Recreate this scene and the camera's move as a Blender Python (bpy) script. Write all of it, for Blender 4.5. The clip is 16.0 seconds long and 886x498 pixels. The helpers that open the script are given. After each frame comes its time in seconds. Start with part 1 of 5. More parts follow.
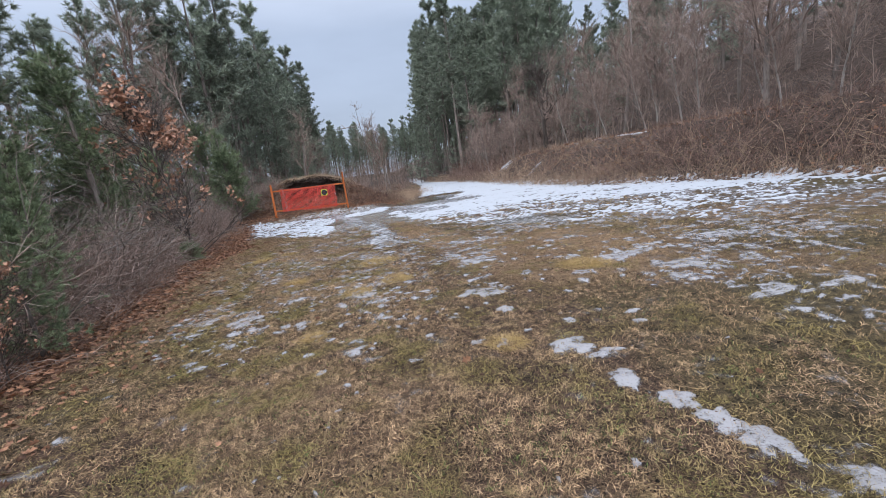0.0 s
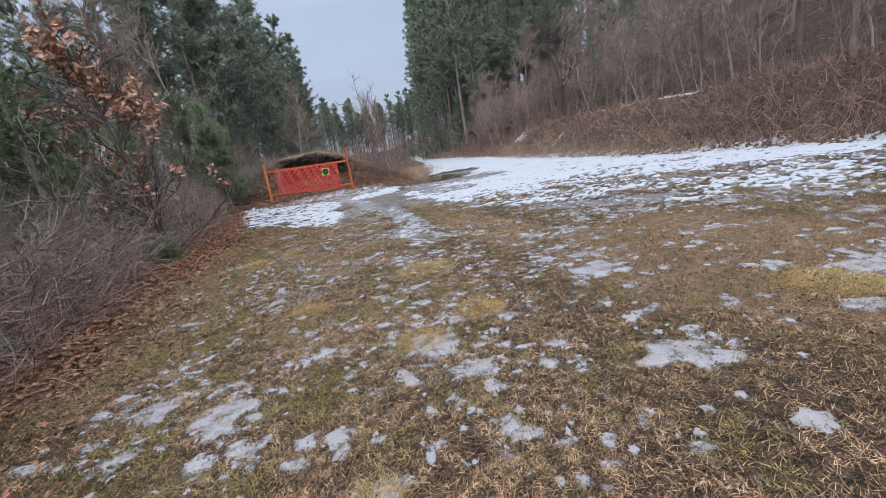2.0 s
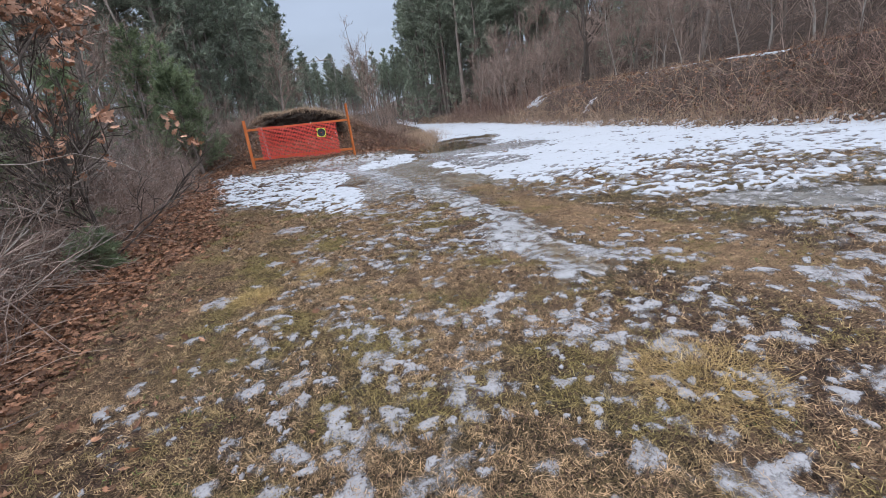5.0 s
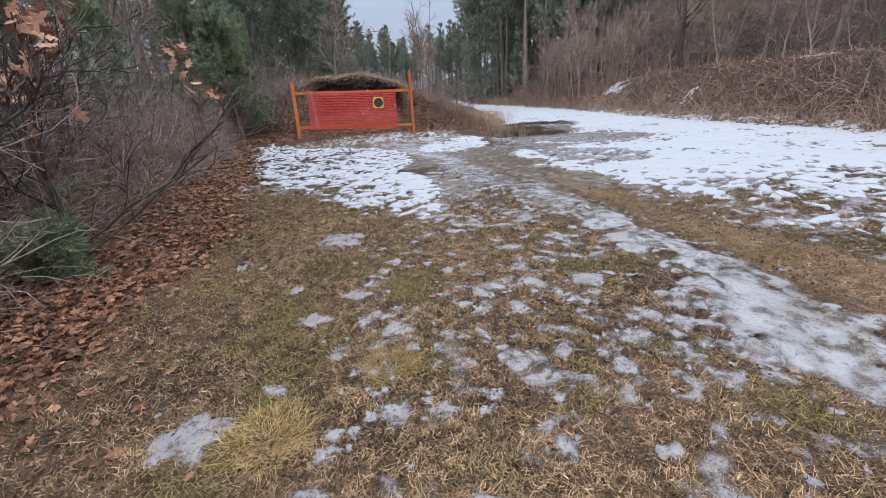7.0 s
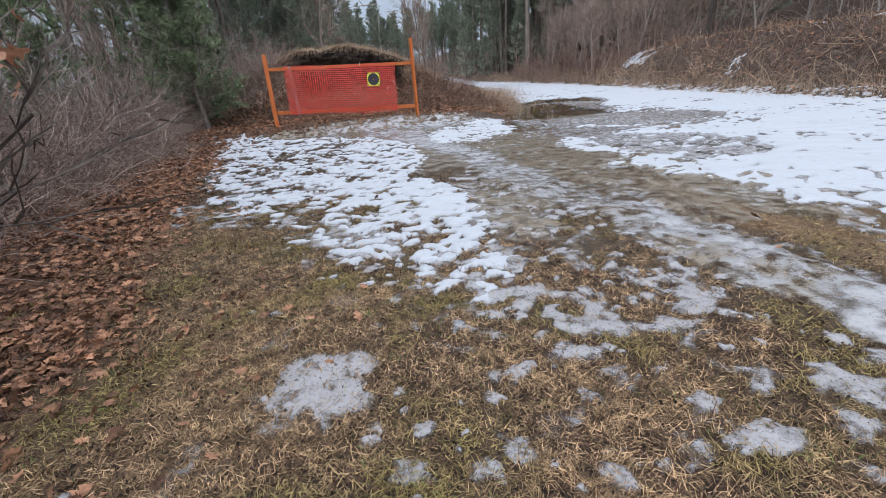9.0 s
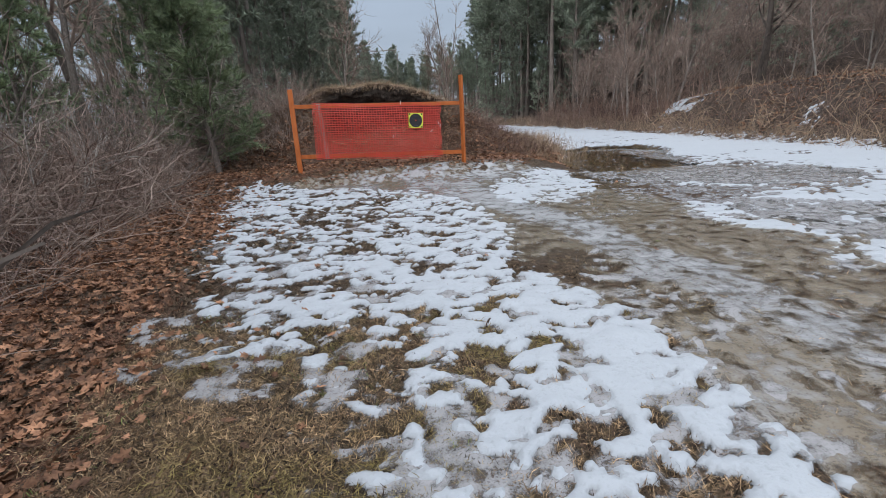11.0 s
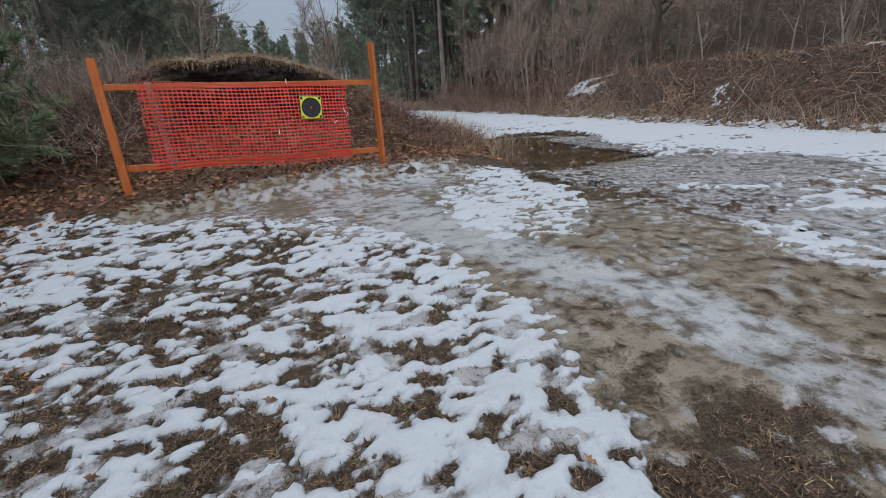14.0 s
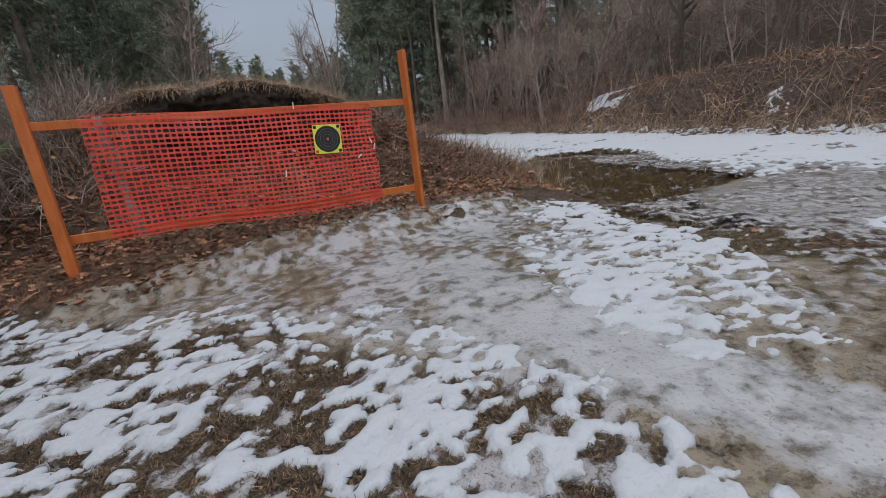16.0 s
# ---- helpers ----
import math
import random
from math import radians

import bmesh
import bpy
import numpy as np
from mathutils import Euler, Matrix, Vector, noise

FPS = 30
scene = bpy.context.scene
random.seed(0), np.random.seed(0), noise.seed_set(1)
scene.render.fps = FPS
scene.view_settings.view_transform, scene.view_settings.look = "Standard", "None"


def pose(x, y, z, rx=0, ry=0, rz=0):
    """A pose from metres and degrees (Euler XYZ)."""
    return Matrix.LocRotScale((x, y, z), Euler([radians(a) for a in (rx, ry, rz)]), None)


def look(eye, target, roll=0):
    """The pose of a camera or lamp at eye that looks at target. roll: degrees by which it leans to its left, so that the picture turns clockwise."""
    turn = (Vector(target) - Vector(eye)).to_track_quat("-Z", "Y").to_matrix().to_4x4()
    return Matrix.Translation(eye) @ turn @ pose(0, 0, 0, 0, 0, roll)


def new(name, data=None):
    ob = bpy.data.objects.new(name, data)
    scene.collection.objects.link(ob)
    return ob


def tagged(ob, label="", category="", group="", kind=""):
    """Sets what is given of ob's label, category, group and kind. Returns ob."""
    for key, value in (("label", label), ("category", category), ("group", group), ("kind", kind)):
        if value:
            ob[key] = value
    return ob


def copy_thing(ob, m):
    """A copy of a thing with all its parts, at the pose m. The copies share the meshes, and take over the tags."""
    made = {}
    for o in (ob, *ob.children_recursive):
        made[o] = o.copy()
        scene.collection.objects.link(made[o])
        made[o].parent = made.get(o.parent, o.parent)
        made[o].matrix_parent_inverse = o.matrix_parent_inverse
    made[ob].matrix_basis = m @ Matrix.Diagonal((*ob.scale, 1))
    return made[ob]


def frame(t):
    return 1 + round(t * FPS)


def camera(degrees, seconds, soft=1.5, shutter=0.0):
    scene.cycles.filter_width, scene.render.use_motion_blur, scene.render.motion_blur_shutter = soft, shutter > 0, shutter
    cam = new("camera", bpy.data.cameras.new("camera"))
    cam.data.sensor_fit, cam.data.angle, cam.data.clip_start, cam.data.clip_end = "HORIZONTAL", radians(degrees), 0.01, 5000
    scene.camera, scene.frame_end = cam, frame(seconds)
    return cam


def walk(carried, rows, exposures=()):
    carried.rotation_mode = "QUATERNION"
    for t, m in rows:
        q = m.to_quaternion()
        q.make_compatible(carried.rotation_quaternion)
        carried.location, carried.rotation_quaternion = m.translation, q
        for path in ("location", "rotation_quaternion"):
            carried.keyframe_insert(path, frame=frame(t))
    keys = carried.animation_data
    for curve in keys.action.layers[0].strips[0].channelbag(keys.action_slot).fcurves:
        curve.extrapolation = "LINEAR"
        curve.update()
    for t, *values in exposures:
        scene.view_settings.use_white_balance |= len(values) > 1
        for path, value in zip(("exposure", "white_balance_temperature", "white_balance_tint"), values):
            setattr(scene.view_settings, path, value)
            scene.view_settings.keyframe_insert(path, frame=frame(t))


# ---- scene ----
cam = camera(92.3, 16.0, soft=0.6)
PATH = [
    (0, (3.492, -24.095, 1.44), (3.76, -22.147, 1.077), -8.1),
    (0.5, (3.288, -23.385, 1.41), (3.634, -21.462, 0.981), -8.4),
    (1, (3.159, -22.674, 1.399), (3.422, -20.743, 0.947), -8.6),
    (1.5, (2.97, -21.978, 1.405), (3.264, -20.057, 0.933), -9.4),
    (2, (2.852, -21.266, 1.392), (3.114, -19.338, 0.929), -9.5),
    (2.5, (2.624, -20.642, 1.378), (2.801, -18.702, 0.924), -7.5),
    (3, (2.503, -20.01, 1.352), (2.727, -18.073, 0.909), -11.9),
    (3.2, (2.421, -19.755, 1.345), (2.658, -17.838, 0.827), -11.8),
    (5.3, (1.622, -17.141, 1.406), (2.024, -15.298, 0.743), -5.1),
    (5.5, (1.566, -16.873, 1.393), (2.07, -15.097, 0.624), -2.1),
    (6, (1.497, -16.226, 1.378), (2.022, -14.392, 0.777), -4.5),
    (6.5, (1.324, -15.656, 1.287), (1.719, -13.795, 0.672), -2.2),
    (7, (1.229, -14.931, 1.262), (1.402, -13.059, 0.582), -3.2),
    (7.5, (1.148, -14.219, 1.237), (1.419, -12.369, 0.527), -4.7),
    (8, (1.121, -13.565, 1.235), (1.301, -11.69, 0.562), -6.2),
    (8.5, (1.067, -12.94, 1.213), (1.367, -11.104, 0.479), -4.7),
    (8.7, (1.05, -12.644, 1.176), (1.266, -10.81, 0.409), -5.4),
    (10.8, (0.365, -10.117, 1.146), (0.522, -8.261, 0.417), -2.0),
    (11, (0.292, -9.894, 1.192), (0.462, -7.992, 0.597), -3.0),
    (11.5, (0.162, -9.395, 1.218), (0.571, -7.514, 0.677), -4.6),
    (12, (0.134, -8.918, 1.225), (0.586, -7.051, 0.67), -5.0),
    (12.5, (0.079, -8.493, 1.24), (0.668, -6.672, 0.659), -4.7),
    (13, (0.144, -8.039, 1.243), (0.745, -6.225, 0.65), -5.4),
    (13.5, (0.09, -7.593, 1.225), (0.75, -5.826, 0.559), -3.9),
    (14, (0.163, -7.077, 1.222), (0.795, -5.307, 0.537), -3.4),
    (14.5, (0.122, -6.511, 1.237), (0.702, -4.7, 0.617), -5.3),
    (15, (0.147, -5.976, 1.229), (0.793, -4.193, 0.594), -5.8),
    (15.5, (0.058, -5.444, 1.231), (0.677, -3.65, 0.6), -5.4),
    (16, (0.101, -4.974, 1.235), (0.746, -3.175, 0.645), -6.4),
]
walk(cam, [(t, look(eye, target, roll)) for t, eye, target, roll in PATH],
     [(0, 0.04, 6200, 14), (3, 0.01, 6200, 14), (6, 0.04, 6250, 14), (8.5, 0.04, 6250, 13), (11, -0.20, 6400, 10), (12.5, -0.34, 6350, 9), (14.5, -0.48, 6450, 10), (16, -0.53, 6650, 12)])

# ---- world, sun ----
world = bpy.data.worlds.new("overcast_sky")
scene.world = world
world.use_nodes = True
wn, wl = world.node_tree.nodes, world.node_tree.links
wn.clear()
sky = wn.new("ShaderNodeTexSky")
sky.sky_type, sky.sun_disc = "NISHITA", False
sky.sun_elevation, sky.sun_rotation = radians(34), radians(200)
sky.air_density, sky.dust_density = 1.0, 3.0
coord = wn.new("ShaderNodeTexCoord")
split = wn.new("ShaderNodeSeparateXYZ")
wl.new(coord.outputs["Generated"], split.inputs[0])
rise = wn.new("ShaderNodeValToRGB")
rise.color_ramp.elements[0].position, rise.color_ramp.elements[0].color = 0.0, (0.43, 0.495, 0.59, 1)
rise.color_ramp.elements[1].position, rise.color_ramp.elements[1].color = 0.85, (1.74, 1.81, 1.92, 1)
mid = rise.color_ramp.elements.new(0.3)
mid.color = (0.49, 0.575, 0.695, 1)
wl.new(split.outputs[2], rise.inputs[0])
cloud = wn.new("ShaderNodeTexNoise")
cloud.inputs["Scale"].default_value, cloud.inputs["Detail"].default_value = 2.2, 6
squash = wn.new("ShaderNodeMapping")
squash.inputs["Scale"].default_value = (1, 1, 3.5)
wl.new(coord.outputs["Generated"], squash.inputs[0])
wl.new(squash.outputs[0], cloud.inputs["Vector"])
shade = wn.new("ShaderNodeMapRange")
shade.inputs["From Min"].default_value, shade.inputs["From Max"].default_value = 0.3, 0.7
shade.inputs["To Min"].default_value, shade.inputs["To Max"].default_value = 0.88, 1.1
wl.new(cloud.outputs[0], shade.inputs[0])
veil = wn.new("ShaderNodeMix")
veil.data_type, veil.blend_type = "RGBA", "MULTIPLY"
veil.inputs[0].default_value = 1.0
wl.new(rise.outputs[0], veil.inputs[6])
wl.new(shade.outputs[0], veil.inputs[7])
side = wn.new("ShaderNodeMapRange")
for key, value in (("From Min", -1.0), ("From Max", 1.0), ("To Min", 1.6), ("To Max", 0.95)):
    side.inputs[key].default_value = value
wl.new(split.outputs[1], side.inputs[0])
bright = wn.new("ShaderNodeMix")
bright.data_type, bright.blend_type = "RGBA", "MULTIPLY"
bright.inputs[0].default_value = 1.0
wl.new(veil.outputs[2], bright.inputs[6])
wl.new(side.outputs[0], bright.inputs[7])
low = wn.new("ShaderNodeBackground")
low.inputs[1].default_value = 0.92
wl.new(bright.outputs[2], low.inputs[0])
high = wn.new("ShaderNodeBackground")
high.inputs[1].default_value = 0.02
wl.new(sky.outputs[0], high.inputs[0])
both = wn.new("ShaderNodeAddShader")
wl.new(low.outputs[0], both.inputs[0])
wl.new(high.outputs[0], both.inputs[1])
wout = wn.new("ShaderNodeOutputWorld")
wl.new(both.outputs[0], wout.inputs[0])

sun = new("sun", bpy.data.lights.new("sun", "SUN"))
sun.data.energy, sun.data.angle, sun.data.color = 0.5, radians(40), (1.0, 0.97, 0.92)
sun.matrix_world = look((0, 0, 30), (6, 14, 15))
tagged(sun, kind="structure")


# ---- materials ----
def material(name, low_c, high_c, scale=8.0, rough=0.85, bump=0.3, fine=60.0, spec=0.3, island=0.0, stretch=(1, 1, 1), big=None, metal=0.0, each=0.0):
    """Two scales of noise between two colours, with relief. island: spread of brightness from piece to piece of one mesh; each: from object to object; big: a third colour in broad patches."""
    m = bpy.data.materials.new(name)
    m.use_nodes = True
    n, l = m.node_tree.nodes, m.node_tree.links
    bsdf = n["Principled BSDF"]
    geo = n.new("ShaderNodeNewGeometry")
    mapping = n.new("ShaderNodeMapping")
    mapping.inputs["Scale"].default_value = stretch
    l.new(geo.outputs["Position"], mapping.inputs[0])
    a, b = n.new("ShaderNodeTexNoise"), n.new("ShaderNodeTexNoise")
    for node, s in ((a, scale), (b, fine)):
        node.inputs["Scale"].default_value, node.inputs["Detail"].default_value = s, 5
        l.new(mapping.outputs[0], node.inputs["Vector"])
    add = n.new("ShaderNodeMix")
    add.inputs[0].default_value = 0.45
    l.new(a.outputs[0], add.inputs[2])
    l.new(b.outputs[0], add.inputs[3])
    ramp = n.new("ShaderNodeValToRGB")
    ramp.color_ramp.elements[0].position, ramp.color_ramp.elements[1].position = 0.35, 0.65
    ramp.color_ramp.elements[0].color, ramp.color_ramp.elements[1].color = (*low_c, 1), (*high_c, 1)
    l.new(add.outputs[0], ramp.inputs[0])
    colour = ramp.outputs[0]
    if big:
        c = n.new("ShaderNodeTexNoise")
        c.inputs["Scale"].default_value, c.inputs["Detail"].default_value = scale * 0.12, 3
        l.new(geo.outputs["Position"], c.inputs["Vector"])
        gate = n.new("ShaderNodeMapRange")
        gate.inputs["From Min"].default_value, gate.inputs["From Max"].default_value = 0.48, 0.62
        l.new(c.outputs[0], gate.inputs[0])
        mix = n.new("ShaderNodeMix")
        mix.data_type = "RGBA"
        l.new(gate.outputs[0], mix.inputs[0])
        l.new(colour, mix.inputs[6])
        mix.inputs[7].default_value = (*big, 1)
        colour = mix.outputs[2]
    for amount, node, socket in ((island, geo, "Random Per Island"), (each, n.new("ShaderNodeObjectInfo"), "Random")):
        if amount:
            vary = n.new("ShaderNodeMapRange")
            vary.inputs["To Min"].default_value, vary.inputs["To Max"].default_value = 1 - amount, 1 + amount
            l.new(node.outputs[socket], vary.inputs[0])
            mul = n.new("ShaderNodeMix")
            mul.data_type, mul.blend_type = "RGBA", "MULTIPLY"
            mul.inputs[0].default_value = 1.0
            l.new(colour, mul.inputs[6])
            l.new(vary.outputs[0], mul.inputs[7])
            colour = mul.outputs[2]
    l.new(colour, bsdf.inputs["Base Color"])
    bsdf.inputs["Roughness"].default_value = rough
    bsdf.inputs["Specular IOR Level"].default_value = spec
    bsdf.inputs["Metallic"].default_value = metal
    if bump:
        rel = n.new("ShaderNodeBump")
        rel.inputs["Strength"].default_value, rel.inputs["Distance"].default_value = bump, 0.02
        l.new(add.outputs[0], rel.inputs["Height"])
        l.new(rel.outputs[0], bsdf.inputs["Normal"])
    return m


def layered(name, layers, rough=0.9, bump=0.6):
    """A ground whose surface kinds are laid over one another by the mesh's own cover attributes: (attribute, low colour, high colour, scale, roughness)."""
    m = bpy.data.materials.new(name)
    m.use_nodes = True
    n, l = m.node_tree.nodes, m.node_tree.links
    bsdf = n["Principled BSDF"]
    geo = n.new("ShaderNodeNewGeometry")
    colour = roughness = relief = None
    for attribute, low_c, high_c, scale, r in layers:
        a, b = n.new("ShaderNodeTexNoise"), n.new("ShaderNodeTexNoise")
        a.inputs["Scale"].default_value, a.inputs["Detail"].default_value = scale, 8
        b.inputs["Scale"].default_value, b.inputs["Detail"].default_value = scale * 9, 4
        add = n.new("ShaderNodeMix")
        add.inputs[0].default_value = 0.5
        for node, socket in ((a, 2), (b, 3)):
            l.new(geo.outputs["Position"], node.inputs["Vector"])
            l.new(node.outputs[0], add.inputs[socket])
        ramp = n.new("ShaderNodeValToRGB")
        ramp.color_ramp.elements[0].position, ramp.color_ramp.elements[1].position = 0.38, 0.62
        ramp.color_ramp.elements[0].color, ramp.color_ramp.elements[1].color = (*low_c, 1), (*high_c, 1)
        l.new(add.outputs[0], ramp.inputs[0])
        if colour is None:
            colour, relief = ramp.outputs[0], add.outputs[0]
            value = n.new("ShaderNodeValue")
            value.outputs[0].default_value = r
            roughness = value.outputs[0]
            continue
        at = n.new("ShaderNodeAttribute")
        at.attribute_name = attribute
        mix = n.new("ShaderNodeMix")
        mix.data_type = "RGBA"
        l.new(at.outputs["Fac"], mix.inputs[0])
        l.new(colour, mix.inputs[6])
        l.new(ramp.outputs[0], mix.inputs[7])
        colour = mix.outputs[2]
        rmix = n.new("ShaderNodeMix")
        l.new(at.outputs["Fac"], rmix.inputs[0])
        l.new(roughness, rmix.inputs[2])
        rmix.inputs[3].default_value = r
        roughness = rmix.outputs[0]
    # curled fibres of thatch, finer than the stains
    thread = n.new("ShaderNodeTexNoise")
    thread.inputs["Scale"].default_value, thread.inputs["Detail"].default_value, thread.inputs["Distortion"].default_value = 46.0, 5, 2.6
    l.new(geo.outputs["Position"], thread.inputs["Vector"])
    fibre = n.new("ShaderNodeMapRange")
    for key, x in (("From Min", 0.36), ("From Max", 0.66), ("To Min", 0.30), ("To Max", 1.75)):
        fibre.inputs[key].default_value = x
    l.new(thread.outputs[0], fibre.inputs[0])
    mul = n.new("ShaderNodeMix")
    mul.data_type, mul.blend_type = "RGBA", "MULTIPLY"
    mul.inputs[0].default_value = 1.0
    l.new(colour, mul.inputs[6])
    l.new(fibre.outputs[0], mul.inputs[7])
    colour = mul.outputs[2]
    lift = n.new("ShaderNodeMath")
    l.new(relief, lift.inputs[0])
    l.new(thread.outputs[0], lift.inputs[1])
    relief = lift.outputs[0]
    l.new(colour, bsdf.inputs["Base Color"])
    l.new(roughness, bsdf.inputs["Roughness"])
    bsdf.inputs["Specular IOR Level"].default_value = 0.35
    rel = n.new("ShaderNodeBump")
    rel.inputs["Strength"].default_value, rel.inputs["Distance"].default_value = bump, 0.03
    l.new(relief, rel.inputs["Height"])
    l.new(rel.outputs[0], bsdf.inputs["Normal"])
    return m


def frozen(name, thin, thick, rough, most, ragged, scale, white=None, specks=0.35, bump=0.8, full=0.45):
    """Thawing snow or ice: see-through and broken at its thin rims, paler where the mesh's depth attribute is greater; white: a paler kind by the white attribute."""
    m = bpy.data.materials.new(name)
    m.use_nodes = True
    n, l = m.node_tree.nodes, m.node_tree.links
    bsdf = n["Principled BSDF"]
    geo = n.new("ShaderNodeNewGeometry")

    def noise(s, detail):
        node = n.new("ShaderNodeTexNoise")
        node.inputs["Scale"].default_value, node.inputs["Detail"].default_value = s, detail
        l.new(geo.outputs["Position"], node.inputs["Vector"])
        return node.outputs[0]

    def spread(value, a, b, c, d):
        node = n.new("ShaderNodeMapRange")
        for key, x in (("From Min", a), ("From Max", b), ("To Min", c), ("To Max", d)):
            node.inputs[key].default_value = x
        l.new(value, node.inputs[0])
        return node.outputs[0]

    def maths(kind, a, b):
        node = n.new("ShaderNodeMath")
        node.operation = kind
        for i, x in enumerate((a, b)):
            if isinstance(x, float):
                node.inputs[i].default_value = x
            else:
                l.new(x, node.inputs[i])
        return node.outputs[0]

    def blend(share, a, b):
        node = n.new("ShaderNodeMix")
        node.data_type = "RGBA"
        l.new(share, node.inputs[0])
        for i, x in ((6, a), (7, b)):
            if isinstance(x, tuple):
                node.inputs[i].default_value = (*x, 1)
            else:
                l.new(x, node.inputs[i])
        return node.outputs[2]

    depth = n.new("ShaderNodeAttribute")
    depth.attribute_name = "depth"
    lumps, grain, broad = noise(scale, 6), noise(scale * 6, 4), noise(scale * 0.3, 3)
    body = maths("ADD", depth.outputs["Fac"], spread(lumps, 0.3, 0.7, -ragged, ragged))
    body = maths("ADD", body, spread(grain, 0.3, 0.7, -0.5 * ragged, 0.5 * ragged))
    colour = blend(spread(body, 0.05, 0.75, 0.0, 1.0), thin, thick)
    if white:
        at = n.new("ShaderNodeAttribute")
        at.attribute_name = "white"
        pale = maths("ADD", at.outputs["Fac"], spread(lumps, 0.3, 0.7, -0.38, 0.38))
        pale = maths("ADD", pale, spread(broad, 0.35, 0.65, -0.15, 0.15))
        colour = blend(spread(pale, 0.25, 0.8, 0.0, 1.0), colour, white)
        opaque = maths("MAXIMUM", spread(body, 0.0, 0.9, 0.0, most), maths("MULTIPLY", spread(pale, 0.25, 1.0, 0.0, 0.9), spread(depth.outputs["Fac"], 0.0, 0.25, 0.0, 1.0)))
    else:
        opaque = spread(body, 0.05, full, 0.0, most)
    # grit and grass stain on the surface
    colour = blend(spread(grain, 0.57, 0.69, 0.0, specks), colour, tuple(0.35 * x for x in thin))
    l.new(colour, bsdf.inputs["Base Color"])
    l.new(opaque, bsdf.inputs["Alpha"])
    bsdf.inputs["Roughness"].default_value = rough
    bsdf.inputs["Specular IOR Level"].default_value = 0.4
    rel = n.new("ShaderNodeBump")
    rel.inputs["Strength"].default_value, rel.inputs["Distance"].default_value = bump, 0.03
    l.new(maths("ADD", lumps, maths("MULTIPLY", grain, 0.35)), rel.inputs["Height"])
    l.new(rel.outputs[0], bsdf.inputs["Normal"])
    return m


GROUND = layered("winter_turf", [
    ("", (0.022, 0.013, 0.009), (0.150, 0.090, 0.058), 13.0, 0.95),
    ("green", (0.030, 0.023, 0.011), (0.16, 0.118, 0.055), 13.0, 0.95),
    ("tan", (0.16, 0.095, 0.052), (0.39, 0.255, 0.145), 9.0, 0.95),
    ("leafy", (0.070, 0.034, 0.022), (0.27, 0.135, 0.080), 12.0, 0.85),
    ("mud", (0.028, 0.020, 0.012), (0.165, 0.122, 0.075), 14.0, 0.55),
    ("brushy", (0.030, 0.021, 0.017), (0.125, 0.086, 0.066), 6.0, 0.95),
], bump=1.0)
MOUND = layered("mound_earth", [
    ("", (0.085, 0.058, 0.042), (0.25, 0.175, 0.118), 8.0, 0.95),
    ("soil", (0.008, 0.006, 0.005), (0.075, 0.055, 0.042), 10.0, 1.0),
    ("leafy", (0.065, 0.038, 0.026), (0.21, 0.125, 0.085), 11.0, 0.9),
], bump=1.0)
SNOW = frozen("old_snow", (0.27, 0.275, 0.285), (0.44, 0.470, 0.508), 0.6, 1.0, 0.30, 7.0, None, 0.15)
CRUST = frozen("grey_crust_ice", (0.20, 0.18, 0.165), (0.41, 0.405, 0.415), 0.2, 0.80, 0.60, 12.0, None, 0.55, 0.4, 1.15)
PLATE = frozen("plate_ice", (0.20, 0.178, 0.165), (0.40, 0.395, 0.405), 0.22, 0.80, 0.65, 8.0, None, 0.4, 0.3, 1.0)
ICE = frozen("wet_track_ice", (0.16, 0.121, 0.077), (0.275, 0.230, 0.172), 0.2, 0.72, 0.72, 8.0, (0.40, 0.405, 0.415), 0.42, 0.45)


def clear_water(name, tint):
    """Shallow water: what lies under it shows through its tint, and it mirrors at a low angle."""
    m = bpy.data.materials.new(name)
    m.use_nodes = True
    n, l = m.node_tree.nodes, m.node_tree.links
    n.remove(n["Principled BSDF"])
    geo, ripple, rel = n.new("ShaderNodeNewGeometry"), n.new("ShaderNodeTexNoise"), n.new("ShaderNodeBump")
    ripple.inputs["Scale"].default_value, ripple.inputs["Detail"].default_value = 5.0, 3
    l.new(geo.outputs["Position"], ripple.inputs["Vector"])
    rel.inputs["Strength"].default_value, rel.inputs["Distance"].default_value = 0.10, 0.02
    l.new(ripple.outputs[0], rel.inputs["Height"])
    under, gloss, share, mix = n.new("ShaderNodeBsdfTransparent"), n.new("ShaderNodeBsdfGlossy"), n.new("ShaderNodeFresnel"), n.new("ShaderNodeMixShader")
    under.inputs[0].default_value = (*tint, 1)
    gloss.inputs["Roughness"].default_value = 0.05
    share.inputs["IOR"].default_value = 1.33
    for node in (gloss, share):
        l.new(rel.outputs[0], node.inputs["Normal"])
    l.new(share.outputs[0], mix.inputs[0])
    l.new(under.outputs[0], mix.inputs[1])
    l.new(gloss.outputs[0], mix.inputs[2])
    l.new(mix.outputs[0], n["Material Output"].inputs[0])
    return m


